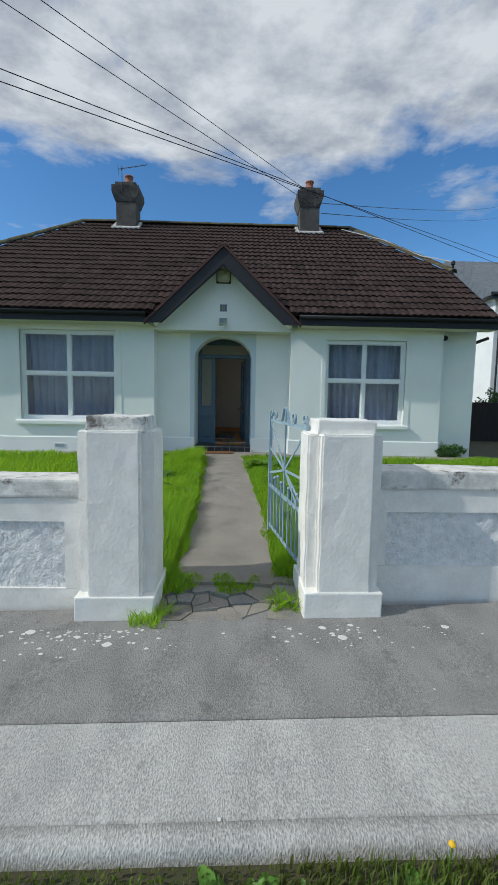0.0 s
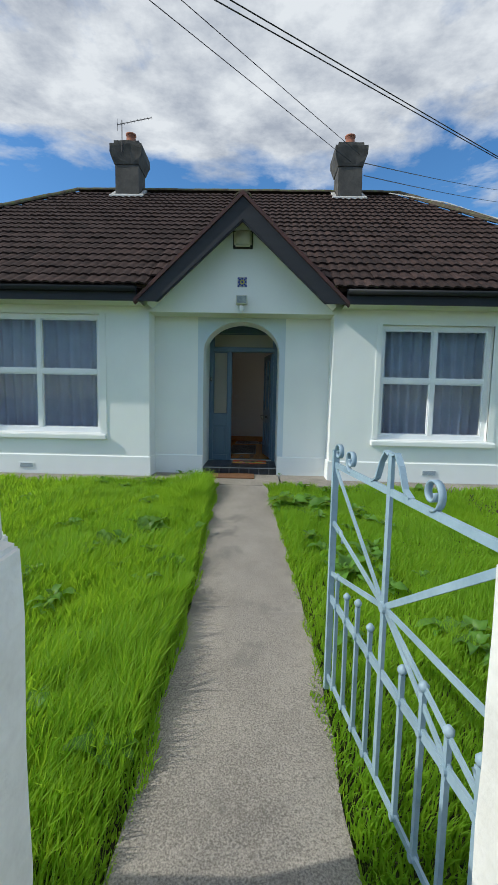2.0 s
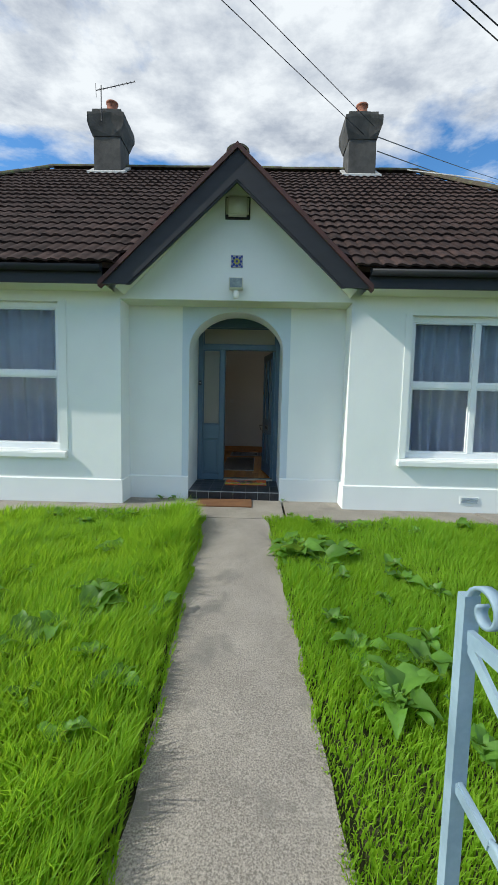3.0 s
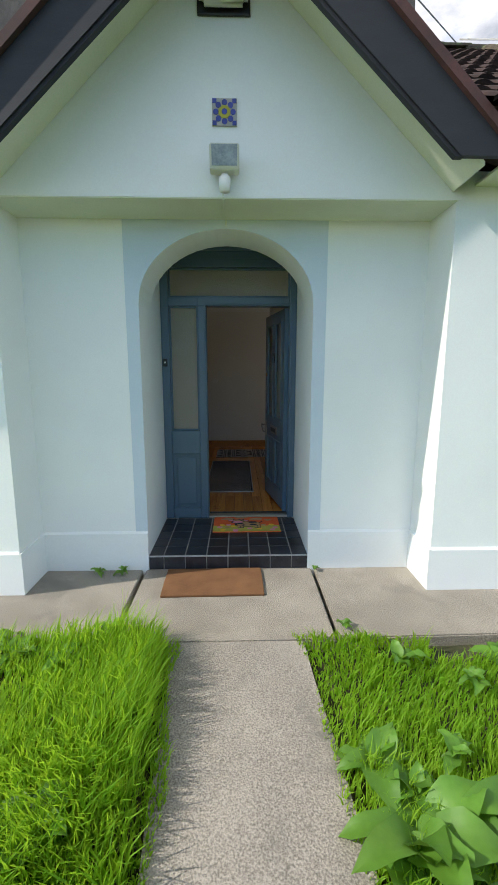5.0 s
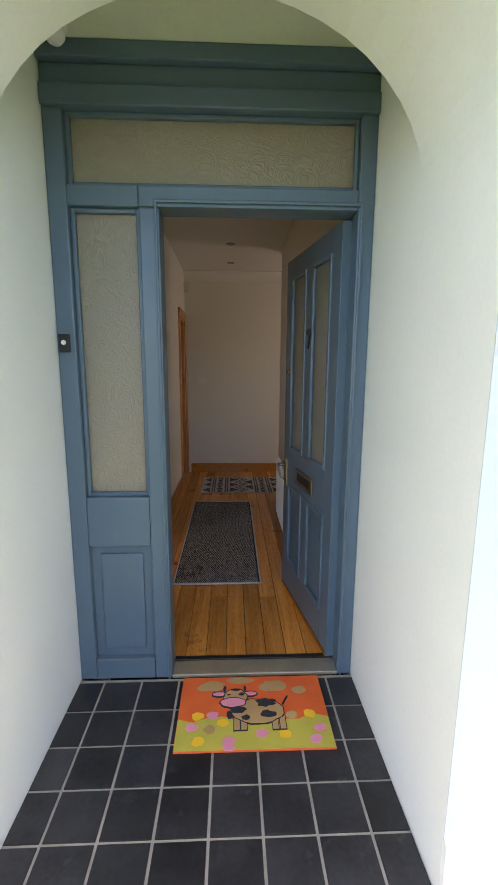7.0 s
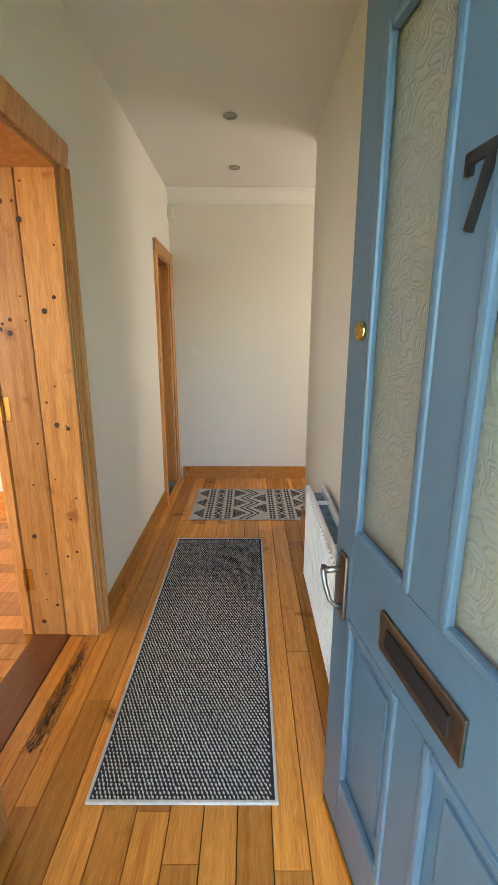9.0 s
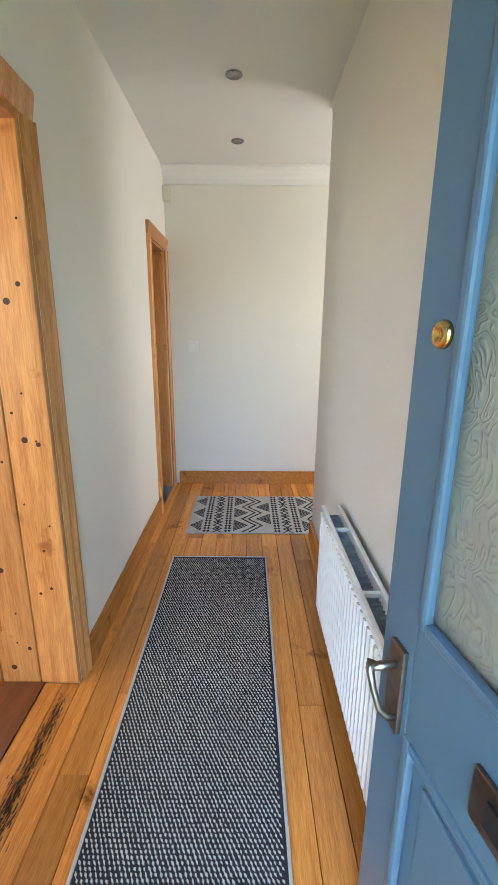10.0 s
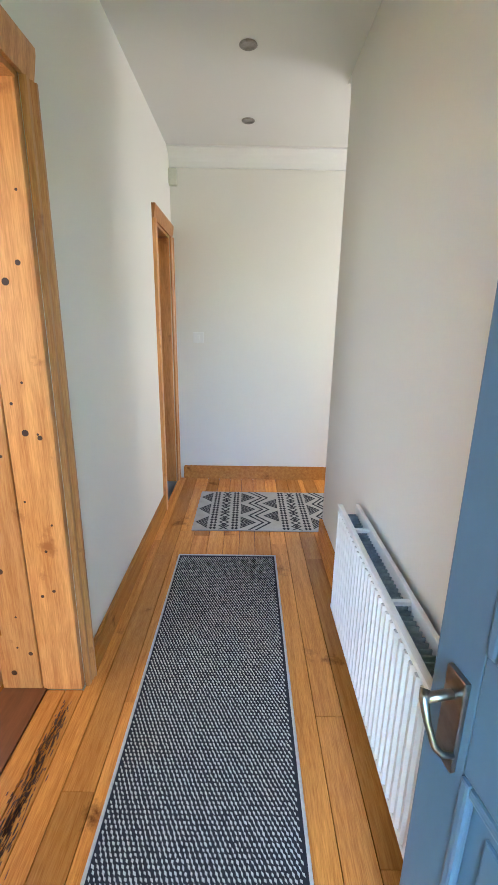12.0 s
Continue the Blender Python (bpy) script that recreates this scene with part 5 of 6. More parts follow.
# ---- street front: pillars and walls ----
def pillar(x, y, base, label, worn):
    p = thing("gate_pillar", label, "gate pillar", (x, y, base), group="gate pillars")
    h = 0.79 - base
    m = "oldpaint"
    bm = bmesh.new()
    a, b = 0.175, 0.252
    cross = [(-a, -b), (a, -b), (a, -a), (b, -a), (b, a), (a, a), (a, b), (-a, b), (-a, a), (-b, a), (-b, -a), (-a, -a)]
    cross = [(u * 1.03, v * 1.03) for u, v in cross]
    prism(bm, cross, "z", 0, h)
    bmesh.ops.bevel(bm, geom=bm.edges[:], offset=0.012, segments=2, affect="EDGES")
    for _ in range(3):
        bmesh.ops.subdivide_edges(bm, edges=[e for e in bm.edges if e.calc_length() > 0.13], cuts=1, use_grid_fill=True)
    part("shaft", rough_up(bm, 0.007, 6), m, p)
    bm = B(-0.272, 0.272, -0.272, 0.272, -0.1, 0.165, 0.012)
    part("foot", rough_up(bm, 0.009, 5, 4), m, p)
    bm = B(-0.20, 0.20, -0.20, 0.20, h - 0.01, h + 0.095, 0.012)
    part("cap", rough_up(bm, 0.014 if worn else 0.007, 9, 5), "cappaint" if worn else m, p, "flaking cap block" if worn else "")
    return p


pillar(-0.625, -7.24, street(-0.66), "white painted gate pillar with a flaking cap", True)
pr = pillar(0.945, -7.25, street(0.96) + 0.01, "white painted gate pillar with rust-stained hinge", False)
hk = thing("gate_hook", "rusty iron hook set in the gate pillar", "hook", (0.715, -7.20, 0.60))
part("stub", tube(bmesh.new(), [(0.03, 0, 0), (-0.006, 0, 0), (-0.012, 0, 0.012)], 0.007, 8), "terra", hk)


def street_wall(x0, x1, top, y, label):
    w = thing("garden_wall", label, "garden wall", kind="")
    zb = -0.8
    part("core", rough_up(B(x0, x1, y, y + 0.22, zb, top - 0.14), 0.004, 4, 6), "oldpaint", w)
    c = B(x0, x1, y - 0.05, y + 0.27, top - 0.14, top, 0.02)
    part("coping", rough_up(c, 0.012, 7, 9), "cappaint", w, "flaking painted coping")
    px0, px1 = (x0 + 0.15, x1 - 0.16) if x0 < 0 else (x0 + 0.16, x1 - 0.15)
    base = street((x0 + x1) / 2)
    fr = bmesh.new()
    for q in ((x0, px0, base + 0.2, top - 0.14), (px1, x1, base + 0.2, top - 0.14), (px0, px1, top - 0.31, top - 0.14), (x0, x1, zb, base + 0.2)):
        box(fr, q[0], q[1], y - 0.03, y + 0.001, q[2], q[3])
    part("margin", rough_up(fr, 0.004, 5, 5), "oldpaint", w)
    bm = bmesh.new()
    nx, nz = int((px1 - px0) / 0.028), int((top - 0.31 - base - 0.2) / 0.028)
    g = [[bm.verts.new((px0 + (px1 - px0) * i / nx, y - 0.004 - 0.022 * abs(noise.noise((i * 0.31, j * 0.31, x0))) - 0.006 * noise.noise((i * .9, j * .9, 2)), base + 0.2 + (top - 0.31 - base - 0.2) * j / nz)) for i in range(nx + 1)] for j in range(nz + 1)]
    for r0, r1 in zip(g, g[1:]):
        for i in range(nx):
            bm.faces.new((r0[i], r0[i + 1], r1[i + 1], r1[i]))
    part("roughcast_panel", bm, "dash", w, "lumpy roughcast panel", True)
    return w


street_wall(-6.5, -0.87, 0.43, -7.27, "white painted street wall with roughcast panel and coping")
street_wall(1.15, 7.5, 0.52, -7.24, "white painted street wall with roughcast panel and coping")

# ---- iron gate, standing open ----
gate_end, gate_hinge = Vector((0.545, -5.90)), Vector((0.725, -7.14))
gd = gate_end - gate_hinge
GL = gd.length
gate = thing("iron_gate", "grey-blue painted wrought iron gate standing open", "gate", (gate_hinge.x, gate_hinge.y, -0.335), math.degrees(math.atan2(gd.y, gd.x)))
GH = 1.225


def gbar(name, a, b, w=0.022, d=0.010):
    part(name, bar(bmesh.new(), (a[0], 0, a[1]), (b[0], 0, b[1]), w, d), "gate", gate)


def scroll(cx, cz, r, start, turns, sgn, tail=None):
    pts = []
    for i in range(22):
        t = i / 21
        rr = r * (1 - 0.72 * t)
        a = start + sgn * turns * 2 * math.pi * t
        pts.append((cx + rr * math.cos(a), cz + rr * math.sin(a)))
    if tail:
        pts = tail + pts
    bm = bmesh.new()
    n = len(pts)
    ro = []
    for i, (u, v) in enumerate(pts):
        p0, p1 = pts[max(i - 1, 0)], pts[min(i + 1, n - 1)]
        d = Vector((p1[0] - p0[0], p1[1] - p0[1])).normalized() * 0.003
        ro.append([bm.verts.new((u - d.y * s, yy, v + d.x * s)) for s, yy in ((-1, -0.011), (1, -0.011), (1, 0.011), (-1, 0.011))])
    for r0, r1 in zip(ro, ro[1:]):
        for k in range(4):
            bm.faces.new((r0[k], r0[(k + 1) % 4], r1[(k + 1) % 4], r1[k]))
    bm.faces.new(ro[0][::-1]); bm.faces.new(ro[-1])
    part("scroll", bm, "gate", gate, "", True)


gbar("stile", (0.0, 0.0), (0.0, GH - 0.06), 0.026, 0.026)
gbar("stile", (GL, -0.02), (GL, GH), 0.022, 0.030)
gbar("bottom_rail", (0, 0.05), (GL, 0.05), 0.028, 0.010)
gbar("middle_rail", (0, 0.47), (GL, 0.47), 0.036, 0.010)
gbar("top_rail", (0, GH - 0.085), (GL, GH - 0.075), 0.026, 0.012)
HUB = (GL * 0.52, 0.72)
for q in ((0.012, GH - 0.09), (0.012, 0.74), (0.012, 0.49), (GL - 0.01, GH - 0.09), (GL - 0.01, 0.86), (GL - 0.01, 0.60), (GL * 0.16, 0.47)):
    gbar("ray", HUB, q, 0.022, 0.007)
gbar("centre_bar", (HUB[0], 0.05), (HUB[0], GH + 0.06), 0.026, 0.014)
for i in range(9):
    u = GL * (i + 0.75) / 9.5
    if abs(u - HUB[0]) < 0.05: continue
    top = 0.60 if i % 2 == 0 else 0.565
    gbar("bar", (u, 0.05), (u, top), 0.016, 0.016)
    part("finial", lathe(bmesh.new(), [(0.008, 0), (0.016, 0.012), (0.016, 0.022), (0.006, 0.034)], (u, 0, top), 10), "gate", gate, "", True)
    if i % 2 == 0:
        part("curl", tube(bmesh.new(), [(u + 0.006, 0, top - 0.05), (u + 0.018, 0, top - 0.042), (u + 0.026, 0, top - 0.028), (u + 0.02, 0, top - 0.016), (u + 0.012, 0, top - 0.022)], 0.0055, 6), "gate", gate, "", True)
    for z in (0.05, 0.47):
        part("rivet", lathe(bmesh.new(), [(0.013, -0.014), (0.013, 0.014)], (u, 0, z), 10, "y"), "gate", gate)
zt_ = GH - 0.035
for c_, s in ((GL * 0.83, 1), (GL * 0.30, -1)):
    scroll(c_, zt_ + 0.01, 0.052, -math.pi / 2, 1.3, s)
scroll(GL - 0.05, GH - 0.01, 0.045, 0, 1.1, 1, [(GL, GH - 0.12), (GL, GH - 0.06)])
scroll(0.06, GH - 0.03, 0.045, math.pi, 1.1, -1, [(0.01, GH - 0.12)])
for s in (-1, 1):
    pts = [(HUB[0] + s * 0.012, GH + 0.05), (HUB[0] + s * 0.04, GH + 0.06), (HUB[0] + s * 0.075, GH + 0.02), (HUB[0] + s * 0.11, GH - 0.05), (HUB[0] + s * 0.15, GH - 0.07)]
    for p0, p1 in zip(pts, pts[1:]):
        gbar("crest", p0, p1, 0.007, 0.022)
gbar("latch", (GL, 0.86), (GL - 0.10, 0.84), 0.020, 0.014)
part("latch_tail", tube(bmesh.new(), [(GL - 0.09, 0, 0.842), (GL - 0.115, 0, 0.85), (GL - 0.135, 0, 0.835), (GL - 0.14, 0, 0.80)], 0.007, 6), "gate", gate, "", True)
part("hub_boss", lathe(bmesh.new(), [(0.02, -0.014), (0.024, 0), (0.02, 0.014)], (HUB[0], 0, HUB[1]), 14, "y"), "gate", gate)
for z in (0.12, 1.0):
    part("hinge", tube(bmesh.new(), [(-0.02, 0, z), (-0.06, -0.005, z)], 0.012, 8), "gate", gate)

# ---- neighbour, fence, hedge, wires ----
nb = thing("neighbour_house", "white rendered house with a slate roof behind", "house", (12.2, 10.5, -0.3))
part("wall", B(0.3, 9, 0, 8, 0, 6.6), "render", nb)
bm = prism(bmesh.new(), [(-0.5, 6.5), (8.6, 6.5), (4.5, 9.6)], "x", -0.2, 9.4)
part("roof", bm, "slate", nb)
part("fascia", B(-0.25, 9.4, -0.55, -0.5, 6.3, 6.62), "fascia", nb)
part("gutter", tube(bmesh.new(), [(-0.2, -0.58, 6.5), (9.3, -0.58, 6.5)], 0.06, 8), "fascia", nb)
part("downpipe", tube(bmesh.new(), [(0.5, -0.58, 6.4), (0.5, -0.08, 5.9), (0.5, -0.08, 0)], 0.045, 8), "fascia", nb)
dp = thing("waste_pipe", "short black pipe from the eaves", "pipe")
part("pipe", tube(bmesh.new(), [(5.34, -0.6, 2.3), (5.55, -0.7, 2.42), (5.75, -0.75, 2.5)], 0.035, 8), "fascia", dp)
fn = thing("side_fence", "dark timber side fence beside the house", "fence", (5.4, 3.6, -0.25))
for i in range(24):
    part("board", B(i * 0.2, i * 0.2 + 0.19, 0, 0.02, 0, 1.35 + 0.01 * (i % 3)), "fence", fn)


def leaves(name, count, centre, size, leaf_len, m, seed, flat=0.4):
    rr = np.random.RandomState(seed)
    d = rr.normal(size=(count, 3)); d /= np.linalg.norm(d, axis=1)[:, None]
    c = np.array(centre) + d * np.array(size) * rr.uniform(0.3, 1.0, (count, 1)) ** 0.5 * (0.75 + 0.25 * np.sin(d[:, :1] * 7 + d[:, 2:] * 5))
    a = rr.normal(size=(count, 3)); a /= np.linalg.norm(a, axis=1)[:, None]
    b = np.cross(a, rr.normal(size=(count, 3))); b /= np.linalg.norm(b, axis=1)[:, None]
    L = leaf_len * rr.uniform(0.6, 1.2, (count, 1))
    v = np.stack([c - a * L, c + b * L * flat, c + a * L, c - b * L * flat], 1).reshape(-1, 3)
    me = bpy.data.meshes.new(name)
    me.from_pydata(v.tolist(), [], np.arange(count * 4).reshape(-1, 4).tolist())
    me.materials.append(M[m])
    return me


hd_ = thing("garden_shrub", "bushy green shrub beyond the side fence", "shrub", (9.4, 4.6, 0.0))
part("stem", tube(bmesh.new(), [(0, 0, -0.3), (0.05, 0, 0.5), (0.0, 0.1, 1.1)], 0.04, 6, [0.05, 0.04, 0.02]), "fence", hd_)
o = new("crown", leaves("crown", 1500, (0, 0, 1.0), (0.9, 0.6, 0.7), 0.07, "hedge", 5)); o.parent = hd_

wires = [((-11.8, -12, 4.2), (36.5, 20, 4.55), 0.0), ((-10.7, -12, 3.45), (32.9, 20, 6.72), 0.0), ((-11.3, -12, 6.95), (2.37, 3.2, 6.95), 0.05), ((-11.85, -12, 7.85), (2.6, 3.2, 7.1), 0.05),
         ((2.7, 3.6, 7.2), (29.4, 40, 23.6), 0.3), ((2.7, 3.6, 6.9), (29.5, 40, 22.4), 0.3)]
for a, b, sag in wires:
    w = thing("overhead_wire", "thin black overhead wire against the sky", "wire", group="overhead wires")
    a, b = Vector(a), Vector(b)
    part("strand", tube(bmesh.new(), [a.lerp(b, i / 16) - Vector((0, 0, 4 * sag * (i / 16) * (1 - i / 16))) for i in range(17)], 0.0055 if b.x > 30 else 0.007 if b.y < 5 else 0.012, 5), "black", w)
w = thing("verge_wire", "thin pale wire along the roof hip", "wire")
part("strand", tube(bmesh.new(), [(3.2, 3.0, 6.2), (4.2, 2.0, 5.55), (4.9, 1.1, 4.85), (5.44, KY, rz(KY) + 0.28)], 0.012, 5), "flash", w)


# ---- lawn and weeds ----
def blades(name, n, xr, yr, hgt, wid, seed, keep, m="grass", label="", lean=0.45):
    rr = np.random.RandomState(seed)
    x = rr.uniform(*xr, n); y = rr.uniform(*yr, n)
    k = np.array([keep(a, b) for a, b in zip(x, y)])
    x, y, k = x[k > 0], y[k > 0], k[k > 0]
    n = len(x)
    z = np.array([(ground(b) if b > -7.2 else street(a) - 0.02) for a, b in zip(x, y)]) - 0.015
    patch = np.array([0.8 + 0.55 * noise.noise((a * 1.1, b * 1.1, seed)) + 0.35 * noise.noise((a * 4, b * 4, seed)) for a, b in zip(x, y)])
    h = hgt * k * patch * rr.uniform(0.55, 1.25, n)
    t = rr.uniform(0, 2 * math.pi, n)
    ph = np.array([3 * noise.noise((a * 0.9, b * 0.9, 9.0)) for a, b in zip(x, y)]) + rr.normal(0, 1.1, n)
    dx_, dy_ = np.cos(ph), np.sin(ph)
    ln = lean * h * rr.uniform(0.3, 1.5, n)
    w = wid * rr.uniform(0.6, 1.3, n)
    cx, cy = np.cos(t) * w, np.sin(t) * w
    p0 = np.stack([x - cx, y - cy, z], 1); p1 = np.stack([x + cx, y + cy, z], 1)
    mx, my, mz_ = x + dx_ * ln * 0.35, y + dy_ * ln * 0.35, z + h * 0.6
    p2 = np.stack([mx - cx * .75, my - cy * .75, mz_], 1); p3 = np.stack([mx + cx * .75, my + cy * .75, mz_], 1)
    p4 = np.stack([x + dx_ * ln, y + dy_ * ln, z + h * 0.95], 1)
    v = np.stack([p0, p1, p2, p3, p4], 1).reshape(-1, 3)
    b = np.arange(n) * 5
    f = np.concatenate([np.stack([b, b + 1, b + 3], 1), np.stack([b, b + 3, b + 2], 1), np.stack([b + 2, b + 3, b + 4], 1)])
    me = bpy.data.meshes.new(name)
    me.from_pydata(v.tolist(), [], f.tolist())
    me.materials.append(M[m])
    return tagged(new(name, me), label, "grass", "", "stuff")


def lawn_left(a, b):
    e = path_left(b) - a
    if e < -0.03 + 0.07 * noise.noise((1.7, b * 2.6, 4)): return 0
    if b > -1.82 + 0.05 * math.sin(a * 5): return 0
    return 1.0 + 0.55 * math.exp(-((e - 0.25) / 0.35) ** 2) if e > 0.05 else 0.6


def lawn_right(a, b):
    e = a - path_right(b)
    if e < -0.03 + 0.06 * noise.noise((8.7, b * 2.6, 4)): return 0
    if b > -1.82 + 0.05 * math.sin(a * 4) - (0.15 if 1.0 < a < 1.6 else 0): return 0
    return 0.8 if e > 0.05 else 0.5


blades("lawn", 105000, (-2.6, -0.2), (-7.05, -1.8), 0.17, 0.0042, 11, lawn_left, label="long bright green uncut lawn grass")
blades("lawn", 85000, (0.2, 2.8), (-6.95, -1.8), 0.15, 0.0042, 12, lawn_right, label="long bright green uncut lawn grass")
blades("lawn", 45000, (-8.0, -2.6), (-7.0, -1.8), 0.16, 0.008, 13, lawn_left, label="long bright green uncut lawn grass")
blades("lawn", 45000, (2.8, 9.0), (-6.9, -1.75), 0.14, 0.008, 14, lawn_right, label="long bright green uncut lawn grass")
blades("roadside_grass", 11000, (-1.8, 2.6), (-9.55, -9.06), 0.075, 0.005, 15, lambda a, b: (0.45 if a < 0.35 else 1.0) * (0.6 if b > -9.12 else 1.0), m="vergegrass", label="rough roadside grass and weeds at the kerb")
tuft = lambda cx, cy, r: (lambda a, b: 1.0 if math.hypot(a - cx, (b - cy)) < r * (0.75 + 0.25 * math.sin(math.atan2(b - cy, a - cx) * 5)) else 0)
blades("grass_tuft", 1500, (-0.62, -0.12), (-7.75, -7.25), 0.17, 0.0045, 16, tuft(-0.40, -7.50, 0.16), label="tuft of grass at the pillar foot", lean=0.9)
blades("grass_tuft", 1800, (-0.5, -0.1), (-7.4, -6.7), 0.13, 0.0045, 17, tuft(-0.36, -7.05, 0.2), label="grass growing in the gateway", lean=0.8)
blades("grass_tuft", 1100, (0.3, 0.75), (-7.6, -7.0), 0.17, 0.006, 18, tuft(0.56, -7.30, 0.15), label="bright weed tuft at the pillar foot", lean=0.8)
blades("grass_tuft", 5000, (-0.4, 0.65), (-7.6, -6.9), 0.05, 0.004, 19, lambda a, b: 1.0 if noise.noise((a * 5, b * 5, 3)) > 0.02 else 0, label="moss and sparse grass across the gateway", lean=0.9)


def leaf_mesh(L, Wd, curl, seed):
    rr = random.Random(seed)
    bm = bmesh.new()
    rows = []
    n = 6
    for i in range(n + 1):
        t = i / n
        w = Wd * math.sin(math.pi * min(1, 0.12 + 0.88 * t) ** 0.8) * (1 - 0.15 * t) + 0.004
        out = L * t
        z = L * (0.75 * t - curl * t * t)
        wv = 0.012 * math.sin(t * 11 + seed)
        rows.append([bm.verts.new((out * 0.8, s * w, z + (abs(s) * w * 0.35) + wv * s)) for s in (-1, -0.5, 0, 0.5, 1)])
    for r0, r1 in zip(rows, rows[1:]):
        for j in range(4):
            bm.faces.new((r0[j], r0[j + 1], r1[j + 1], r1[j]))
    return mesh_of("leaf", bm, "weed", True)


LEAVES = [leaf_mesh(0.22, 0.045, 0.55, 1), leaf_mesh(0.28, 0.06, 0.75, 2), leaf_mesh(0.18, 0.05, 0.4, 3)]


def dock(x, y, size, count, seed):
    d = thing("dock_weed", "broad-leaved green dock weed growing in the lawn", "weed", (x, y, ground(y) - 0.01), group="dock weeds")
    rr = random.Random(seed)
    for i in range(count):
        o = new("leaf", LEAVES[rr.randrange(3)])
        o.parent = d
        s = size * rr.uniform(0.7, 1.25)
        o.matrix_local = Matrix.Translation((rr.gauss(0, 0.02 * size), rr.gauss(0, 0.02 * size), 0.02)) @ pose(0, 0, 0, rr.uniform(-15, 15), rr.uniform(-25, 25), 360 * i / count * 2.4 + rr.uniform(-20, 20)) @ Matrix.Scale(s, 4)
    return d


for i, (x, y, s, c) in enumerate(((-0.91, -3.88, 1.1, 14), (-1.22, -4.3, 1.2, 14), (-1.05, -4.1, 0.9, 9), (-0.72, -3.3, 0.8, 9), (-0.80, -2.83, 1.0, 13), (-1.1, -2.9, 0.9, 10), (0.55, -2.9, 1.3, 16), (0.75, -3.05, 1.2, 14), (0.48, -2.6, 1.0, 10), (0.95, -2.8, 1.0, 10),
                                  (0.92, -4.6, 1.25, 14), (1.15, -4.3, 1.0, 10), (0.8, -4.2, 0.9, 10), (1.35, -3.3, 0.9, 9), (-1.0, -2.0, 0.7, 10), (-1.25, -1.95, 0.8, 10), (-0.62, -1.98, 0.6, 9), (1.35, -2.05, 0.8, 12),
                                  (1.6, -2.1, 0.9, 12), (-0.72, -2.3, 0.7, 9), (-2.1, -2.0, 0.8, 10), (2.4, -2.0, 0.8, 10), (1.35, -5.4, 0.9, 9), (-1.45, -1.9, 0.8, 10), (-1.7, -2.15, 0.7, 10), (-0.6, -5.2, 0.6, 8), (-0.82, -1.72, 0.5, 8), (0.52, -0.98, 0.25, 7), (-1.12, -1.0, 0.3, 8), (-0.95, -0.99, 0.28, 8), (0.56, -1.72, 0.35, 7))):
    w = dock(x, y, s, c, i)
    if y > -1.8:
        w.location.z = -0.112
rw = random.Random(55)
for i in range(44):
    left = i % 2 == 0
    y = rw.uniform(-6.6, -2.0)
    x = path_left(y) - 0.08 - abs(rw.gauss(0, 0.9)) if left else path_right(y) + 0.08 + abs(rw.gauss(0, 0.8))
    w = dock(x, y, rw.uniform(0.4, 0.7), 8, 400 + i)
    w.location.z += 0.05
    w["label"], w["group"] = "small leafy green weed among the long grass", "small weeds"
for i in range(26):
    rr = random.Random(100 + i)
    x, y = rr.uniform(0.1, 1.5), rr.uniform(-9.28, -9.11)
    w = dock(x, y, 0.45, 8, 200 + i)
    w.location.z = -0.57
    w["label"], w["group"] = "low green weed at the kerb", "kerb weeds"
dn = thing("dandelion", "yellow dandelion flower beside the kerb", "flower", (0.90, -9.105, -0.55))
part("stalk", tube(bmesh.new(), [(0, 0, 0), (0.01, 0, 0.15)], 0.003, 5), "weed", dn)
part("flower", lathe(bmesh.new(), [(0.004, 0.145), (0.012, 0.153), (0.011, 0.159), (0.004, 0.166)], (0.01, 0, 0), 12), "yellow", dn)
sb = thing("low_shrub", "dark spiky shrub at the wall foot", "shrub", (4.75, -1.25, -0.12))
o = new("crown", leaves("crown", 700, (0, 0, 0.1), (0.4, 0.2, 0.2), 0.09, "hedge", 8, 0.15)); o.parent = sb
part("stem", tube(bmesh.new(), [(0, 0, -0.05), (0, 0, 0.15)], 0.02, 6), "fence", sb)

# ---- floor boards ----
floor = new("floor"); tagged(floor, "varnished knotty pine floorboards with dark worn patches", "floor", "", "structure")
part("underfloor", B(HX0 - 0.001, 2.2, 0.0625, HY1, -0.15, FL - 0.016), "under", floor)
BW = 0.0985
rb = random.Random(21)
x = HX0 - 0.03
while x < HX1 - 0.001:
    y = 0.064
    cut = rb.uniform(0.5, 1.6)
    while y < HY1 - 0.02:
        y1 = min(y + cut, HY1)
        a, b = max(x, HX0), min(x + BW - 0.0026, HX1)
        part("floorboard", B(a, b, y, y1 - 0.0015, FL - 0.018, FL + rb.uniform(-0.0008, 0.0008), 0.0015), "pine", floor)
        y, cut = y1, rb.uniform(1.0, 2.4)
    x += BW
x = HX1 + 0.001
while x < 2.2:
    part("floorboard", B(x, min(x + BW - 0.0025, 2.2), CORNER, HY1, FL - 0.018, FL, 0.0015), "pine", floor)
    x += BW
for x0, x1 in ((HX0 - 0.136, HX0 - 0.070), (HX0 - 0.067, HX0 - 0.002)):
    part("floorboard", B(x0, x1, D1A + 0.03, D1B - 0.029, FL - 0.018, FL + 0.0004, 0.0015), "pine", floor)
part("underfloor", B(HX0 - 0.137, HX0 - 0.0015, D1A + 0.029, D1B - 0.0285, -0.15, FL - 0.0165), "under", floor)
froom = new("floor_room"); tagged(froom, "varnished pine boards of the side room", "floor", "", "structure")
part("underfloor", B(RXW, HX0 - TW, -0.9, 3.0, -0.15, FL - 0.016), "under", froom)
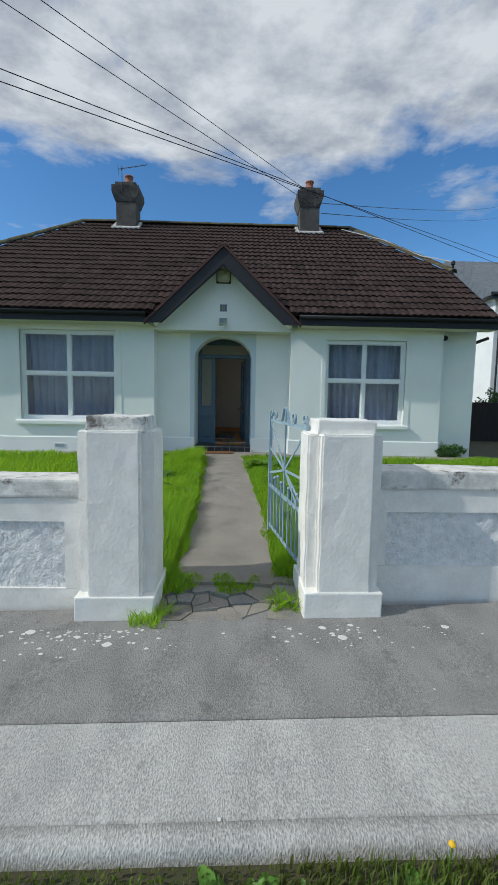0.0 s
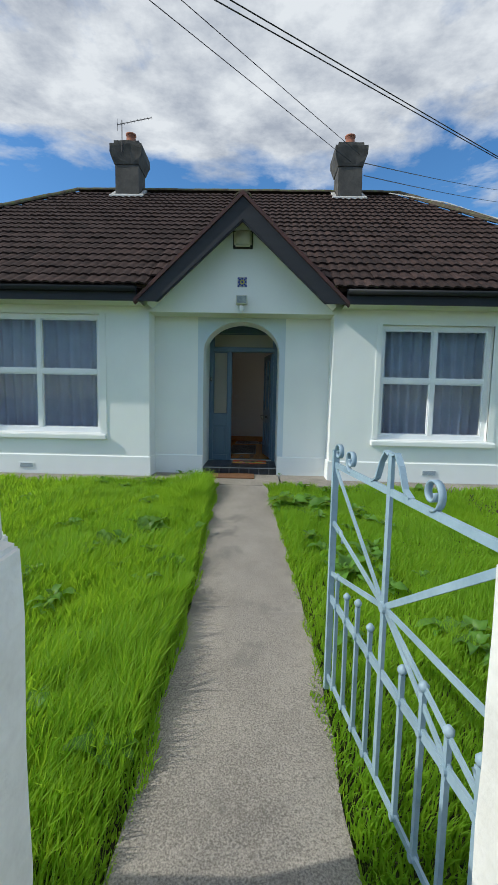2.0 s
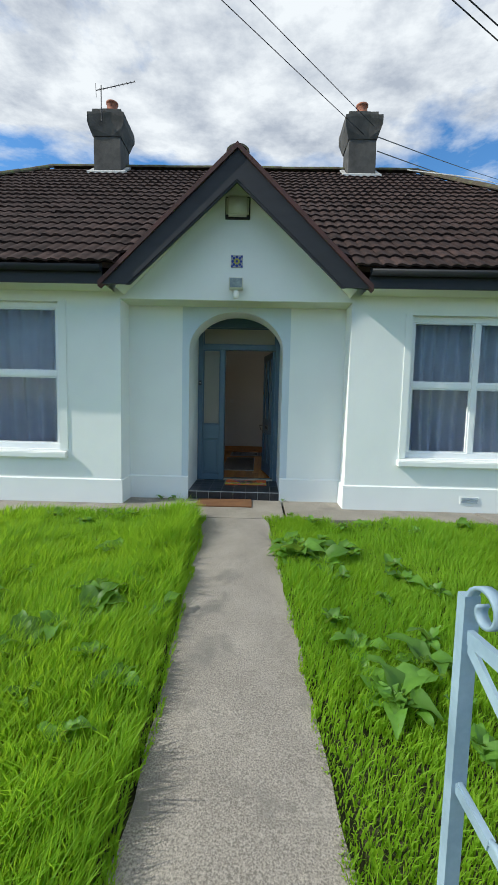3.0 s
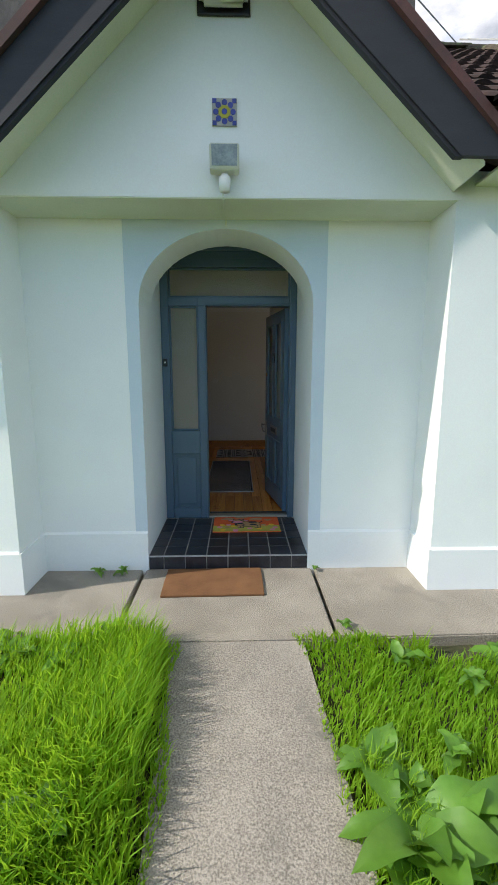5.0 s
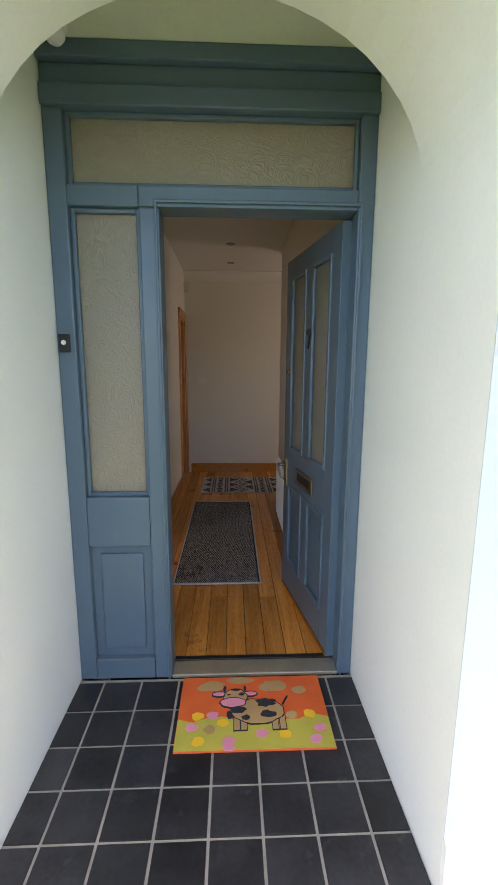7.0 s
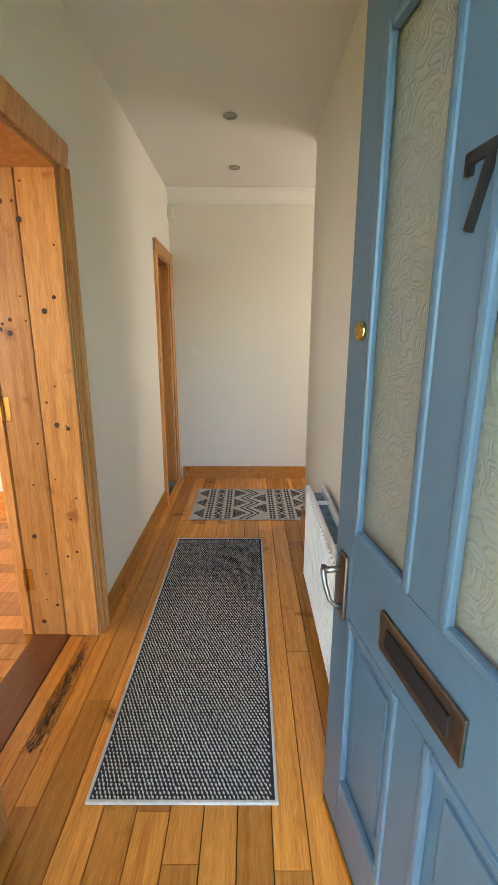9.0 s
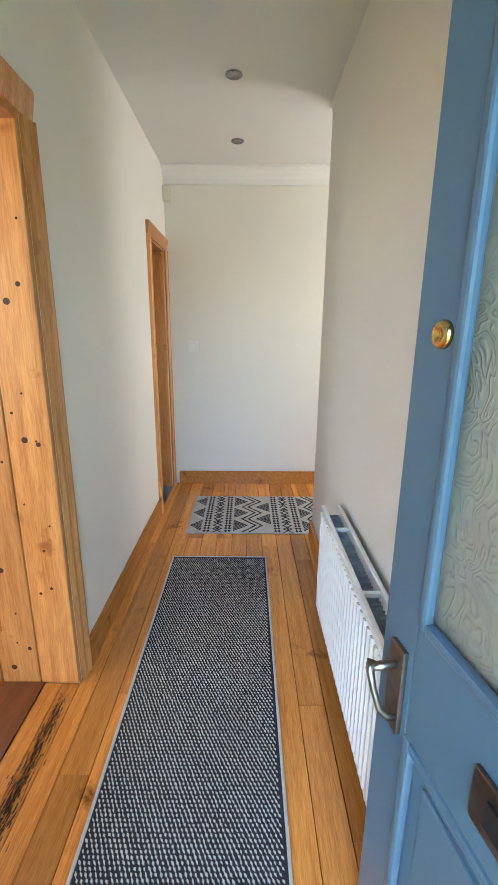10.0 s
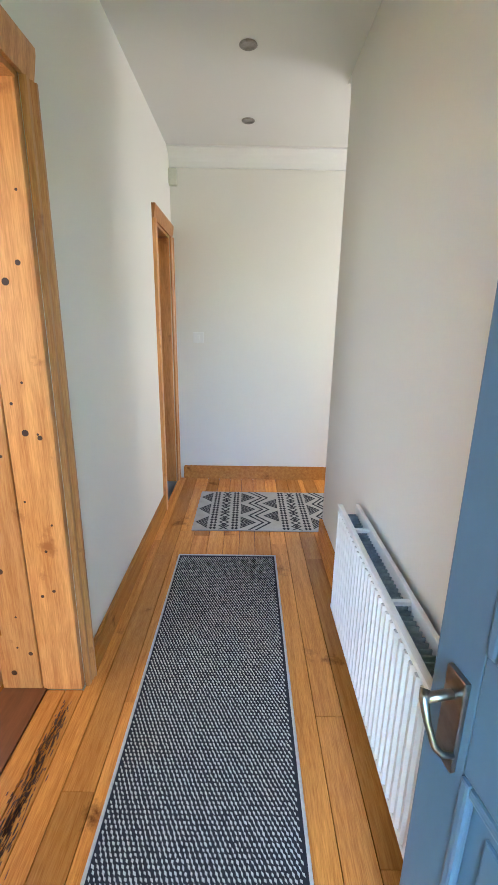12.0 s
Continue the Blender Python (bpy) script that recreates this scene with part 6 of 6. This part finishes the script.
y = 0.35
while y < 3.0:
    part("floorboard", B(RXW, HX0 - TW - 0.001, y, min(y + BW - 0.003, 3.0), FL - 0.018, FL, 0.0015), M["pine"], froom)
    y += BW
part("boards", B(RXW, XL - 0.24, -0.9, 0.349, FL - 0.018, FL), "pine", froom)
# burnt and worn marks on the boards by the doorway
bm = bmesh.new()
rr = random.Random(31)
for i in range(420):
    t = rr.random() ** 0.8
    cx, cy = -0.708 + rr.gauss(0, 0.011 + 0.006 * t), 1.42 - 0.5 * t + rr.gauss(0, 0.012)
    L, wd = rr.uniform(0.004, 0.016), rr.uniform(0.0007, 0.0022)
    v = [bm.verts.new(p) for p in ((cx - wd, cy - L, FL + 0.0016), (cx + wd, cy - L * .6, FL + 0.0016), (cx + wd * .6, cy + L, FL + 0.0016), (cx - wd * 1.2, cy + L * .5, FL + 0.0016))]
    bm.faces.new(v)
o = part("scuff_marks", bm, "knot", floor, "dark worn scuff marks"); o["kind"] = "stuff"

# ---- roof tiles, last ----
TWD, GAUGE = 0.30, 0.318
prof = [(0.0, 0.0), (0.02, 0.014), (0.055, 0.020), (0.09, 0.014), (0.12, 0.002), (0.15, 0.0), (0.17, 0.014), (0.205, 0.020), (0.24, 0.014), (0.27, 0.002), (0.298, 0.0)]
run = math.sqrt(1 + PITCH * PITCH)
nv = Vector((0, -PITCH, 1)) / run
uv = Vector((0, 1, PITCH)) / run


def tile_pts(x, s, lift):
    """Points of one tile whose lower edge lies s up the slope; it overlaps the one below."""
    o = Vector((0, EY - 0.06, EZ - 0.04))
    top, low, und = [], [], []
    for u, h in prof:
        low.append(Vector((x + u, 0, 0)) + o + uv * s + nv * (0.045 + h + lift))
        top.append(Vector((x + u, 0, 0)) + o + uv * (s + GAUGE + 0.02) + nv * (0.018 + h))
        und.append(Vector((x + u, 0, 0)) + o + uv * s + nv * (0.022 + h * 0.9 + lift))
    return low, top, und


def tile_faces(k, n):
    f = []
    for i in range(n - 1):
        f += [(k + i, k + i + 1, k + n + i + 1, k + n + i), (k + 2 * n + i, k + 2 * n + i + 1, k + i + 1, k + i)]
    return f


n = len(prof)
l0, t0, u0 = tile_pts(0, 0, 0)
single = bpy.data.meshes.new("roof_tile")
single.from_pydata([tuple(p) for p in l0 + t0 + u0], [], tile_faces(0, n))
single.materials.append(M["tile"])
vs, fs = [], []
made = 0
rt = random.Random(77)
slope = (RY - EY) * run
for r in range(int((slope - 0.02) / GAUGE) + 1):
    s = r * GAUGE
    yy = EY + s / run
    xa = -8.4 + (LX + 8.4) * s / slope
    xb = VX if yy < KY else VX + (RX - VX) * (yy - KY) / (RY - KY)
    c = int(xa / TWD) - 1
    while c * TWD < xb:
        x = c * TWD + (0.0 if r % 2 else 0.0)
        c += 1
        if x < xa - 0.05 or x + TWD > xb + 0.05: continue
        # leave the small roof over the entrance clear
        mx = x + TWD / 2
        if rz(yy) < gz(mx) - 0.02 and XL - 0.25 < mx < XR + 0.25: continue
        if s + GAUGE > slope + 0.1: continue
        lift = rt.uniform(0, 0.010)
        if r < 10 and -4.0 < x < 4.6 and made < 300:
            o = new("roof_tile", single)
            o.parent = roof
            o.matrix_local = Matrix.Translation(Vector((x, 0, 0)) + uv * s + nv * lift) @ Matrix.Identity(4)
            made += 1
        else:
            k = len(vs)
            a, b, d = tile_pts(x, s, lift)
            vs += [tuple(p) for p in a + b + d]
            fs += tile_faces(k, n)
me = bpy.data.meshes.new("far_roof_tiles")
me.from_pydata(vs, [], fs)
me.materials.append(M["tile"])
o = new("far_roof_tiles", me); o.parent = roof; o["kind"] = "stuff"
